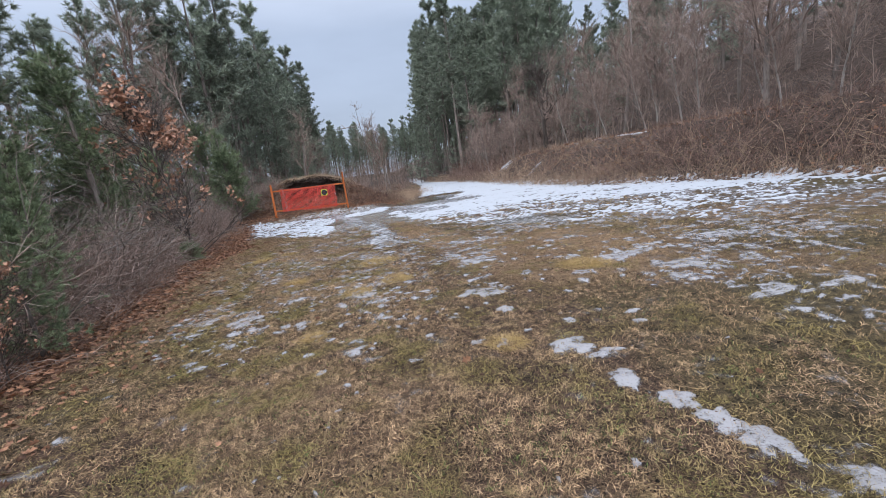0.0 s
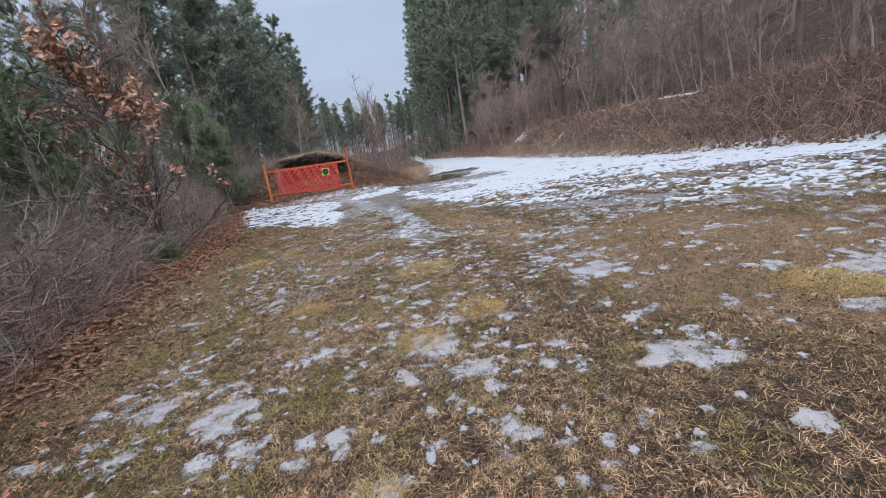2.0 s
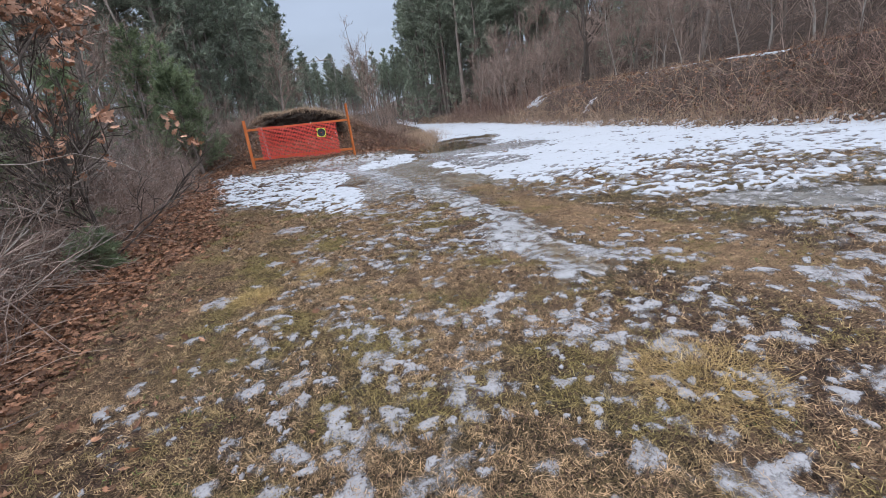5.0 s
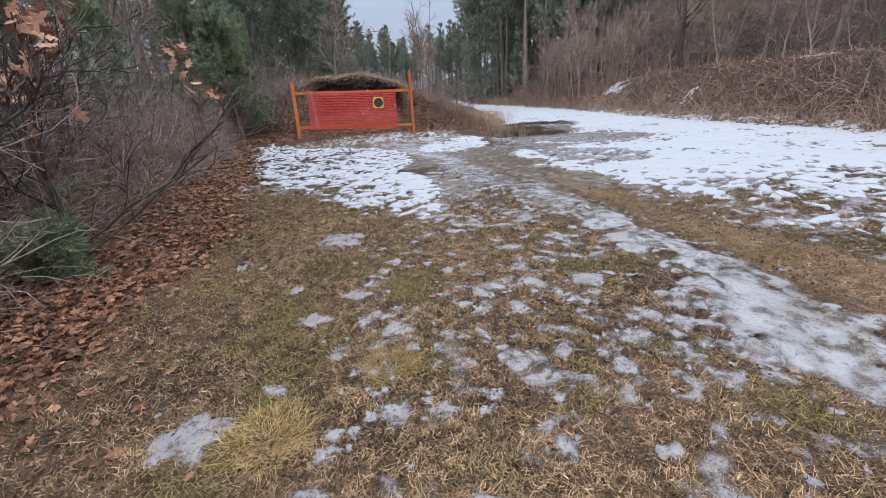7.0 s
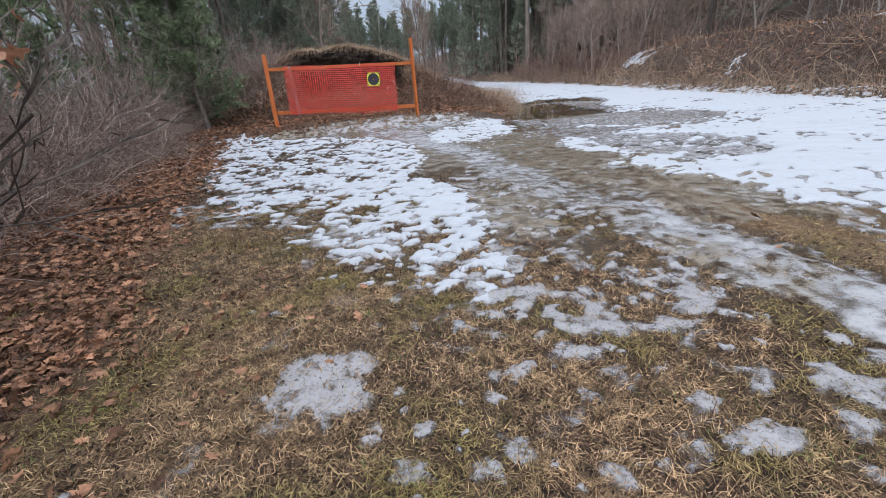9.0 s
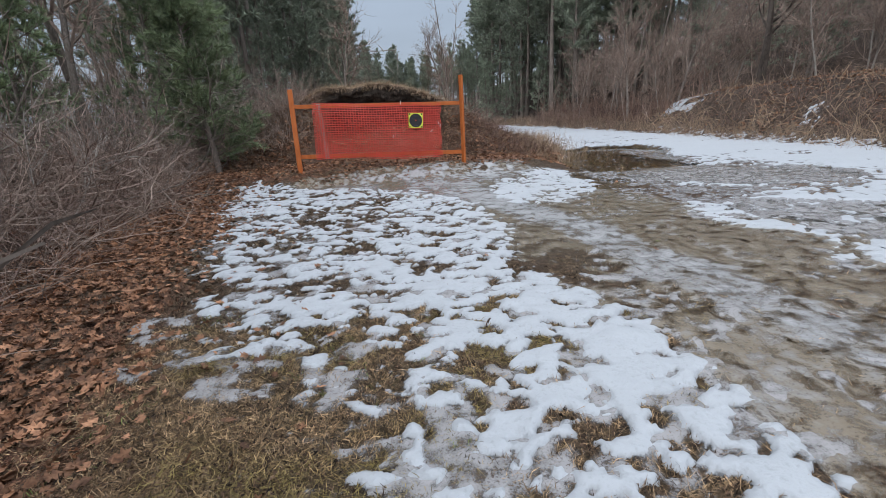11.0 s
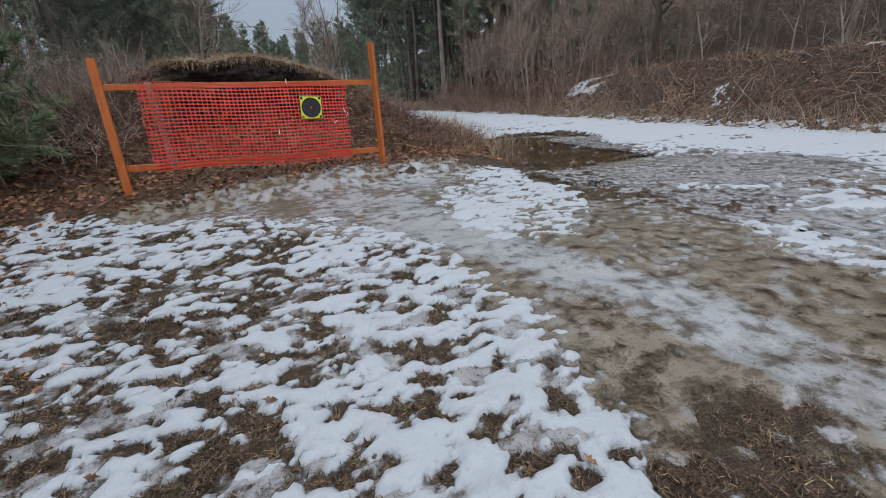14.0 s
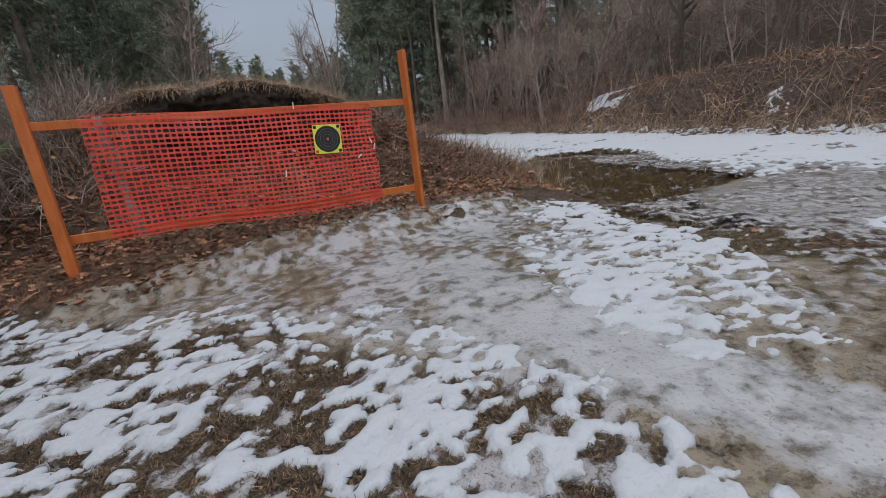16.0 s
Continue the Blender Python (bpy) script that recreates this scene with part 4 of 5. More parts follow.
def netting():
    """A punched plastic sheet: oblong holes with rounded corners, sagging a little."""
    nx, nz = 50, 24
    left, right = 0.115, 0.865
    dx, dy = RP[0] - LP[0], RP[1] - LP[1]
    ln = math.hypot(dx, dy)

    def at(s, h):
        sag = 0.02 * np.sin(s * 9) + 0.03 * np.sin(h * 5 + s * 4) + 0.006 * np.sin(s * 41 + h * 13)
        low, top = 0.40 - 0.15 * s + 0.02 * np.sin(s * 7), 1.60 - 0.095 * s - 0.012 * np.sin(s * math.pi) + 0.008 * np.sin(s * 11)
        a = left + (right - left) * s + 0.01 * (1 - h) * (0.5 - s) - 0.018 * (1 - s) * (1 - h) + 0.004 * smooth(0.9, 1.0, s) * np.sin(h * 23)
        off = 0.02 + sag * 0.6
        return np.stack([LP[0] + dx * a - dy / ln * off, LP[1] + dy * a + dx / ln * off, low + (top - low) * h], -1)
    i, k = [g.ravel()[:, None] for g in np.meshgrid(np.arange(nx), np.arange(nz))]
    # the hole's eight corners, then the cell's rim beside each, then the cell's four corners
    hu, hw, cu, cw = 0.40, 0.315, 0.27, 0.15
    hole = np.array([[hu, -cw], [hu, cw], [cu, hw], [-cu, hw], [-hu, cw], [-hu, -cw], [-cu, -hw], [cu, -hw]])
    rim = np.where(np.abs(hole) >= np.array([hu, hw]) - 1e-6, np.sign(hole) * 0.5, hole)
    cell = np.concatenate([hole, rim, np.array([[0.5, 0.5], [-0.5, 0.5], [-0.5, -0.5], [0.5, -0.5]])])
    wide = np.concatenate([np.full(8, 1.0), np.full(12, 0.0)])
    grow_hole = 1 + 0.10 * rng.normal(0, 1, (len(i), 1)) * wide
    front = at((i + 0.5 + cell[:, 0] * grow_hole) / nx, (k + 0.5 + cell[:, 1] * grow_hole) / nz)
    back = np.array([-dy, dx, 0.0]) / ln * 0.003
    n, m = len(i), len(cell)
    v = np.concatenate([front - back, front + back], 1).reshape(-1, 3)
    q, t = [], []
    for e in range(8):
        f = (e + 1) % 8
        q.append((e, 8 + e, 8 + f, f))
        if e % 2:
            t.append((8 + e, 16 + e // 2, 8 + f))
    q, t = np.array(q), np.array(t)
    walls = np.array([(e, (e + 1) % 8, (e + 1) % 8 + m, e + m) for e in range(8)])
    start = np.arange(n)[:, None, None] * 2 * m
    quads = (start + np.concatenate([q, q[:, ::-1] + m, walls])).reshape(-1, 4)
    tris = (start + np.concatenate([t, t[:, ::-1] + m])).reshape(-1, 3)
    return mesh_of("netting", v, tris, quads, NET)


net_me = netting()
net = part("netting", net_me, None, stand, "orange-red plastic netting with oblong holes")

lath_bm = box((0.085, 0.012, 1.19), (0, 0, 0), 0.002)
lath_bm.transform(Matrix.Translation(along_stand(0.158, 0.992, 0.062)) @ Matrix.Rotation(math.atan2(RP[1] - LP[1], RP[0] - LP[0]), 4, "Z") @ Matrix.Rotation(-0.052, 4, "Y"))
part("lath", lath_bm, PALEBARK, stand, "weathered grey-brown lath behind the netting's end")

target = tagged(new("paper_target"), "yellow paper target with black disc and red centre on the netting", "target")
TC, TS = along_stand(0.703, 1.13, -0.03), 0.335
face = Matrix.Translation(TC) @ Matrix.Rotation(math.atan2(RP[1] - LP[1], RP[0] - LP[0]), 4, "Z") @ pose(0, 0, 0, 90, 3, 0)


def disc(radius, lift, inner=0.0):
    bm = bmesh.new()
    outer = [bm.verts.new((radius * math.cos(a), radius * math.sin(a), lift)) for a in np.linspace(0, 2 * np.pi, 48, endpoint=False)]
    if inner:
        ring = [bm.verts.new((inner * math.cos(a), inner * math.sin(a), lift)) for a in np.linspace(0, 2 * np.pi, 48, endpoint=False)]
        for i in range(48):
            bm.faces.new((outer[i], outer[(i + 1) % 48], ring[(i + 1) % 48], ring[i]))
    else:
        bm.faces.new(outer)
    bm.transform(face)
    return bm


sheet_bm = box((TS, TS, 0.004), (0, 0, 0), 0.001)
sheet_bm.transform(face)
part("sheet", sheet_bm, YELLOW, target)
part("disc", disc(TS * 0.455, 0.005), BLACK, target)
for r in (0.36, 0.27, 0.18):
    part("ring", disc(TS * r, 0.0075, TS * r - 0.004), RINGGREY, target)
part("bullseye", disc(TS * 0.05, 0.0095), RED, target)
for cx, cy in ((0.42, 0.42), (0.42, -0.42), (-0.42, -0.42), (-0.42, 0.42)):
    dot = box((0.035, 0.035, 0.002), (cx * TS, cy * TS, 0.005), 0)
    dot.transform(face)
    part("spare_spot", dot, ORANGE if cx < 0 and cy < 0 else BLACK, target)


# slips of paper caught in the netting
for s, z, tilt in ((0.56, 0.80, 12), (0.62, 1.535, 4), (0.845, 1.05, -25), (0.855, 0.98, 15), (0.80, 0.88, 50)):
    slip = box((0.013, 0.003, 0.075), (0, 0, 0), 0.001)
    slip.transform(Matrix.Translation(along_stand(s, z, -0.012)) @ Matrix.Rotation(math.atan2(RP[1] - LP[1], RP[0] - LP[0]), 4, "Z") @ pose(0, 0, 0, 0, tilt, 0))
    me = bpy.data.meshes.new("paper_slip")
    slip.to_mesh(me)
    slip.free()
    me.materials.append(PAPER)
    tagged(new("paper_slip", me), "narrow slip of pale paper caught in the netting", "paper", "paper slips in the netting")


# ---- grass, straw and leaves ----
def raster(f, x0=-3.0, x1=11.2, y0=-24.0, y1=1.0, step=0.03):
    """f over the meadow, worked out once on a grid and then looked up."""
    grid = f(*np.meshgrid(np.arange(x0, x1, step), np.arange(y0, y1, step)))

    def read(x, y):
        u = np.clip((x - x0) / step, 0, grid.shape[1] - 1.001)
        w = np.clip((y - y0) / step, 0, grid.shape[0] - 1.001)
        i, k = u.astype(int), w.astype(int)
        fu, fw = u - i, w - k
        return (grid[k, i] * (1 - fu) + grid[k, i + 1] * fu) * (1 - fw) + (grid[k + 1, i] * (1 - fu) + grid[k + 1, i + 1] * fu) * fw
    return read


def grass_chance(x, y):
    c = covers(x, y)
    bare = smooth(0.01, -0.01, snow_depth(x, y)) * (0.40 + 0.60 * smooth(0.012, -0.004, crust_depth(x, y))) * (1 - 0.85 * c["leafy"]) * (1 - c["pool"]) * (1 - c["pond"]) * (1 - c["brushy"])
    wet = 0.05 + 0.95 * smooth(0.004, -0.006, wet_ice(x, y)[0])
    clump = (0.7 + 0.3 * even(fbm(x * 3, y * 3, 111, 2), 0.14)) * (0.35 + 0.65 * even(fbm(x * 13, y * 13, 113, 2), 0.10))
    return (0.03 + 0.97 * bare * clump) * wet


meadow_chance, meadow_height = raster(grass_chance), raster(ground_height)
meadow_snow, meadow_crust, meadow_wet = raster(snow_depth), raster(crust_depth), raster(lambda x, y: wet_ice(x, y)[0])
TRAIL_Y, TRAIL_X = [-24, -17, -12, -8, -4], [3.5, 1.7, 1.1, 0.3, 0.3]


def strewn(n, x0, x1, y0, y1, chance, near=0.0):
    """Places kept by chance; near: the share of them drawn towards the trodden trail."""
    x, y = rng.uniform(x0, x1, n), rng.uniform(y0, y1, n)
    k = int(n * near)
    x[:k] = np.clip(np.interp(y[:k], TRAIL_Y, TRAIL_X) + rng.normal(0.2, 1.45, k), x0, x1)
    keep = rng.uniform(0, 1, n) < chance(x, y)
    return x[keep], y[keep]


def thatch(x, y, long, tall, width):
    """Short straight blades lying over one another."""
    n = len(x)
    yaw, length = rng.uniform(0, 2 * np.pi, n), long * rng.uniform(0.4, 1.5, n)
    flow = np.stack([np.cos(yaw), np.sin(yaw)], -1)
    base = np.stack([x, y, meadow_height(x, y) + rng.uniform(-0.004, 0.008, n)], -1)
    side = np.stack([-flow[:, 1], flow[:, 0], rng.normal(0, 0.5, n)], -1) * (width * rng.uniform(0.6, 1.4, n))[:, None]
    tip = base + np.concatenate([flow * length[:, None], (tall * rng.uniform(0.0, 1.2, n))[:, None]], 1)
    return np.stack([base - side, base + side, tip], 1).reshape(-1, 3), np.arange(3 * n).reshape(-1, 3)


def tufts(x, y, per, long, tall, width):
    """Small tangled tufts of bent blades, combed one way from tuft to tuft."""
    comb = rng.uniform(0, 2 * np.pi, len(x))
    who = np.repeat(np.arange(len(x)), per)
    n = len(who)
    yaw = comb[who] + rng.normal(0, 0.9, n)
    flow = np.stack([np.cos(yaw), np.sin(yaw)], -1)
    length = long * rng.uniform(0.5, 1.4, n)
    rise = tall * rng.uniform(0.25, 1.3, n)
    bx, by = x[who] + rng.normal(0, 0.018, n), y[who] + rng.normal(0, 0.018, n)
    base = np.stack([bx, by, meadow_height(bx, by) - 0.003], -1)
    side = np.stack([-flow[:, 1], flow[:, 0], rng.normal(0, 0.5, n)], -1) * (width * rng.uniform(0.6, 1.4, n))[:, None]
    mid = base + np.concatenate([flow * (length * 0.42)[:, None], rise[:, None]], 1)
    swerve = flow + rng.normal(0, 0.45, (n, 2))
    tip = mid + np.concatenate([swerve * (length * 0.58)[:, None], (-rise * rng.uniform(0.1, 0.95, n))[:, None]], 1)
    v = np.stack([base - side, base + side, mid + side * 0.8, mid - side * 0.8, tip], 1).reshape(-1, 3)
    i = np.arange(n)[:, None] * 5
    return v, np.concatenate([i + [0, 1, 2], i + [0, 2, 3], i + [3, 2, 4]])


def lay_grass(vt, mat, label):
    return tagged(new("grass", mesh_of("grass", vt[0], vt[1], None, mat)), label, "grass", kind="stuff")


lay_grass(thatch(*strewn(1250000, -1.6, 6.6, -23.5, -7.0, meadow_chance, 0.62), 0.040, 0.022, 0.0021), BLADE, "fine matted thatch of dead brown grass")
lay_grass(tufts(*strewn(52000, -1.4, 6.2, -23.2, -7.0, meadow_chance, 0.75), 5, 0.062, 0.030, 0.0013), BLADE, "tangled tufts of dead tan and olive lawn grass")
lay_grass(thatch(*strewn(420000, -2.4, 4.5, -8.2, 0.2, meadow_chance, 0.5), 0.040, 0.018, 0.0019), WETBLADE, "wet dark grass showing between the snow")
lay_grass(tufts(*strewn(20000, -2.4, 3.0, -9.0, -0.5, meadow_chance, 0.6), 5, 0.055, 0.028, 0.0013), WETBLADE, "wet tufts of grass between the snow")
lay_grass(tufts(*strewn(56000, 5.0, 11.0, -22.0, -7.0, lambda x, y: meadow_chance(x, y) * smooth(5.0, 6.6, x)), 3, 0.055, 0.028, 0.0022), BLADE, "matted dead olive lawn grass")


def mossy(x, y):
    return meadow_chance(x, y) * smooth(0.60, 0.78, even(fbm(x * 1.4, y * 1.4, 115, 3), 0.10)) * (0.35 + 0.65 * smooth(3.0, 5.0, x) * smooth(-19, -21, y))


lay_grass(tufts(*strewn(42000, -1.2, 6.4, -23.2, -5.0, mossy, 0.5), 4, 0.040, 0.024, 0.0018), GREENBLADE, "small green sprigs of clover and moss in the turf")


def chips(n, x0, x1, y0, y1):
    """Small dark bits of dead leaf and clover lying on the turf."""
    x, y = strewn(n, x0, x1, y0, y1, lambda x, y: (0.1 + 0.9 * even(fbm(x * 2.2, y * 2.2, 131, 3), 0.10)) * (0.012 + 0.988 * smooth(0.002, -0.004, meadow_wet(x, y))) * (0.012 + 0.98 * smooth(0.0, -0.01, meadow_snow(x, y))) * (0.12 + 0.88 * smooth(0.004, -0.002, meadow_crust(x, y))), 0.4)
    n = len(x)
    cover = np.maximum.reduce([meadow_snow(x, y), meadow_crust(x, y), meadow_wet(x, y) - 0.004, 0 * x])
    at = np.stack([x, y, meadow_height(x, y) + cover + rng.uniform(0, 0.016, n)], -1)
    a = unit(rng.normal(0, 1, (n, 3)) * [1, 1, 0.5])
    b = unit(np.cross(a, rng.normal(0, 0.5, (n, 3)) + [0, 0, 1.0]))
    s = rng.uniform(0.004, 0.015, (n, 1)) * (0.5 + 0.5 * (cover < 0.002))[:, None]
    v = np.stack([at - a * s, at + b * s * 0.6 + [0, 0, 0.004], at + a * s, at - b * s * 0.6 + [0, 0, 0.006]], 1).reshape(-1, 3)
    return v, np.arange(4 * n).reshape(-1, 4)


v, q = chips(210000, -1.8, 6.5, -23.5, 0.0)
tagged(new("leaf_bits", mesh_of("leaf_bits", v, None, q, CHIP)), "dark crumbled leaf bits strewn over the turf", "leaves", kind="stuff")
sodden = raster(lambda x, y: smooth(0.002, -0.012, snow_depth(x, y)) * (0.15 + 0.85 * covers(x, y)["a"]) * smooth(0.002, -0.004, wet_ice(x, y)[0]), -2.6, 2.3, -9.6, 0.1)
lay_grass(thatch(*strewn(260000, -2.6, 2.2, -9.5, 0.0, sodden), 0.030, 0.022, 0.0034), CHIP, "dark sodden grass and leaf bits between the snow")
drowned = raster(lambda x, y: covers(x, y)["pool"] * smooth(0.42, 0.60, fbm(x * 0.9, y * 2.2, 151)), 3.8, 9.6, -3.0, 6.9, 0.08)
x, y = strewn(14000, 3.8, 9.5, -3.0, 6.8, drowned)
stems = grow(np.stack([x, y, ground_height(x, y) - 0.01], -1), rng.normal(0, 0.6, (len(x), 3)) + [0, 0, 0.8], rng.uniform(0.05, 0.2, len(x)), 4, 0.25, -0.1)
v, q = ribbons(stems, 0.004, 0.001)
tagged(new("grass", mesh_of("grass", v, None, q, BLADE)), "drowned brown grass standing in the puddle", "grass", kind="stuff")


def straw_tuft(cx, cy, radius, n):
    a, r = rng.uniform(0, 2 * np.pi, n), radius * 0.85 * rng.uniform(0, 1, n) ** 0.6
    at = np.stack([cx + r * np.cos(a), cy + r * np.sin(a)], -1)
    at = np.c_[at, ground_height(at[:, 0], at[:, 1]) - 0.005]
    out = np.stack([np.cos(a), np.sin(a), np.full(n, 0.35)], -1)
    lines = grow(at, out + rng.normal(0, 0.6, (n, 3)), rng.uniform(0.05, 0.14, n), 4, 0.3, -0.3)
    v, q = ribbons(lines, 0.0011, 0.0005)
    return tagged(new("straw_tuft", mesh_of("straw_tuft", v, None, q, STRAW)), "flattened tuft of pale yellow straw grass", "grass tuft", "straw tufts in the turf", "stuff")


for cx, cy, r in ((4.4, -20.7, 0.17), (3.35, -15.9, 0.42), (0.55, -13.35, 0.22), (1.1, -12.9, 0.16), (3.6, -17.6, 0.25), (1.9, -16.6, 0.2), (6.2, -18.6, 0.4), (2.6, -19.6, 0.15), (3.0, -18.0, 0.22)):
    straw_tuft(cx, cy, r, int(13000 * r))


def leaf_litter(n, x0, x1, y0, y1, chance, size=0.10, up=0.01):
    x, y = rng.uniform(x0, x1, n), rng.uniform(y0, y1, n)
    keep = rng.uniform(0, 1, n) < chance(x, y)
    at = np.stack([x[keep], y[keep], ground_height(x[keep], y[keep]) + up + 0.02 * rng.uniform(0, 1, keep.sum())], -1)
    return oak_leaves(at, size, 0.6, 0.0, True)


def litter_chance(x, y):
    c = covers(x, y)
    return c["leafy"] * smooth(-2.2, -1.0, x - brush_edge(y)) * (0.35 + 0.65 * even(fbm(x * 1.5, y * 1.5, 121), 0.13))


v, t = leaf_litter(150000, -5.5, 1.2, -24, 1.5, litter_chance, 0.076)
tagged(new("leaf_litter", mesh_of("leaf_litter", v, t, None, LEAF)), "drift of fallen brown oak leaves along the brush", "leaves", kind="stuff")
v, t = leaf_litter(7500, -3.4, 4.8, -1.2, 3.2, lambda x, y: smooth(-0.1, 0.35, y - 0.18 * x + 0.45 * smooth(0.0, -1.8, x) + (fbm(x * 2, y * 2, 7) - 0.5) * 0.7) * 0.9, 0.085, 0.02)
tagged(new("leaf_litter", mesh_of("leaf_litter", v, t, None, LEAF)), "fallen brown oak leaves at the foot of the stand", "leaves", kind="stuff")
v, t = leaf_litter(520, -1, 6, -23, 0, lambda x, y: 0.10 + 0.7 * smooth(2.5, 0.2, x - leaf_edge(y)), 0.085, 0.03)
tagged(new("leaf_litter", mesh_of("leaf_litter", v, t, None, LEAF)), "single oak leaves blown over turf and snow", "leaves", kind="stuff")


# ---- trees and brush ----
def mesh_thing(name, parts, label, category, group):
    """A thing of several meshes: parts are (name, mesh)."""
    thing = tagged(new(name), label, category, group)
    for part_name, me in parts:
        part(part_name, me, None, thing)
    return thing


def tall_pine(height, bare, width):
    """A forest pine: straight trunk, dead stubs below, a crown of drooping boughs with needle tufts."""
    trunk = grow(np.array([[0, 0, -0.4]]), np.array([[0, 0, 1.0]]), [height + 0.4], 9, 0.012)
    tv, tq = tubes(trunk, 0.016 * height * 0.75, 0.02, 7)
    n = int(height * 5.5)
    t = rng.uniform(bare, 0.99, n) ** 0.9
    s, _, _, _ = sprout(trunk, n, 0, 1, 1.0)
    k = (t * 8).astype(int).clip(0, 7)
    s = trunk[0, k] + (trunk[0, k + 1] - trunk[0, k]) * (t * 8 - k)[:, None]
    a = rng.uniform(0, 2 * np.pi, n)
    shape = np.clip((1 - t) / (1 - bare), 0, 1) ** 0.7 * smooth(bare - 0.05, bare + 0.12, t)
    length = width * (0.18 + 0.82 * shape) * rng.uniform(0.55, 1.15, n)
    boughs = grow(s, np.stack([np.cos(a), np.sin(a), 0.15 + 0.5 * t], -1), length, 4, 0.13, 0.05)
    bv, bq = tubes(boughs, 0.028, 0.008)
    m = 14
    stubs = grow(*(lambda q: (q[0], q[1] * [1, 1, 0.2]))(sprout(trunk, m, 0.12, bare + 0.1, 1.4))[:2], rng.uniform(0.4, 1.5, m), 3, 0.1, -0.05)
    sv, sq = tubes(stubs, 0.02, 0.006)
    wv, wq = join([(tv, tq), (bv, bq), (sv, sq)])
    at, ways, _, _ = sprout(boughs, 11, 0.2, 1.0, 0.9)
    ways = ways + [0, 0, 0.25]
    nv, nt = needles(at, ways, 11, 0.46, 0.058, 0.55)
    return [("trunk", mesh_of("pine_trunk", wv, None, wq, BARK, True)), ("crown", mesh_of("pine_crown", nv, nt, None, NEEDLE))]


def young_pine(height, width, needle):
    """A young white pine, green nearly to the ground, with soft needle tufts."""
    trunk = grow(np.array([[0, 0, -0.2]]), np.array([[0, 0, 1.0]]), [height + 0.2], 7, 0.03)
    tv, tq = tubes(trunk, 0.018 * height + 0.01, 0.008, 6)
    n = int(24 + height * 11)
    t = rng.uniform(0.06, 0.98, n)
    k = (t * 6).astype(int).clip(0, 5)
    s = trunk[0, k] + (trunk[0, k + 1] - trunk[0, k]) * (t * 6 - k)[:, None]
    a = rng.uniform(0, 2 * np.pi, n)
    length = width * (0.15 + 0.85 * (1 - t) ** 0.75) * rng.uniform(0.6, 1.15, n)
    limbs = grow(s, np.stack([np.cos(a), np.sin(a), 0.1 + 0.7 * t], -1), length, 5, 0.12, 0.04)
    lv, lq = tubes(limbs, 0.016, 0.004)
    ss, sw, _, _ = sprout(limbs, 6, 0.2, 0.95, 0.8)
    shoots = grow(ss, sw + [0, 0, 0.15], rng.uniform(0.15, 0.45, len(ss)), 3, 0.15, 0.08)
    sv, sq = ribbons(shoots, 0.005, 0.002)
    wv, wq = join([(tv, tq), (lv, lq), (sv, sq)])
    at, ways, _, _ = sprout(shoots, 6, 0.1, 1.0, 0.35)
    nv, nt = needles(at, ways, 13, 0.17, 0.015, 0.5)
    return [("trunk", mesh_of("young_pine_trunk", wv, None, wq, BARK, True)), ("crown", mesh_of("young_pine_crown", nv, nt, None, needle))]


def bare_tree(height, reach, mat=None, limbs=16, sub=7, twigs=6, thick=0.014, low_t=0.25):
    """A leafless tree: trunk, limbs, branches and twigs in one grown mesh, with the trunk apart."""
    trunk = grow(np.array([[0, 0, -0.3]]), np.array([[0.03, 0, 1.0]]), [height + 0.3], 9, 0.06)
    tv, tq = tubes(trunk, thick * height, 0.012, 7)
    s, w, _, t = sprout(trunk, limbs, low_t, 0.97, 0.75)
    first = grow(s, w, reach * (1.15 - t) * rng.uniform(0.6, 1.2, len(s)), 6, 0.16, 0.10)
    s, w, _, t = sprout(first, sub, 0.25, 1.0, 0.7)
    second = grow(s, w, reach * 0.42 * rng.uniform(0.5, 1.2, len(s)), 5, 0.2, 0.08)
    s, w, _, t = sprout(second, twigs, 0.2, 1.0, 0.65)
    third = grow(s, w, reach * 0.22 * rng.uniform(0.5, 1.2, len(s)), 4, 0.22, 0.06)
    pieces = [tubes(first, thick * height * 0.36, 0.010, 4), tubes(second, thick * height * 0.14, 0.005), ribbons(third, 0.006, 0.002)]
    bv, bq = join(pieces)
    return [("trunk", mesh_of("bare_trunk", tv, None, tq, mat or BARK, True)), ("crown", mesh_of("bare_branches", bv, None, bq, DARKBARK if mat is DARKBARK else TWIG))], third


def shrub(height, stems, mat, spread=1.3, sub=7, twigs=4):
    """A leafless shrub of many thin stems from one root."""
    a = rng.uniform(0, 2 * np.pi, stems)
    r = rng.uniform(0, 0.35, stems) * height * 0.5
    start = np.stack([r * np.cos(a), r * np.sin(a), np.full(stems, -0.15)], -1)
    lines = grow(start, np.stack([np.cos(a) * spread, np.sin(a) * spread, np.ones(stems)], -1) + rng.normal(0, 0.5, (stems, 3)), height * rng.uniform(0.6, 1.4, stems), 8, 0.30, -0.02)
    s, w, _, _ = sprout(lines, sub, 0.25, 1.0, 0.6)
    second = grow(s, w, height * 0.42 * rng.uniform(0.4, 1.3, len(s)), 5, 0.32, 0.03)
    s, w, _, _ = sprout(second, twigs, 0.2, 1.0, 0.8)
    third = grow(s, w, height * 0.17 * rng.uniform(0.4, 1.2, len(s)), 3, 0.2, 0.03)
    return mesh_of("shrub", *(lambda vq: (vq[0], None, vq[1]))(join([tubes(lines, 0.013, 0.006), tubes(second, 0.007, 0.003), ribbons(third, 0.003, 0.0012)])), mat)


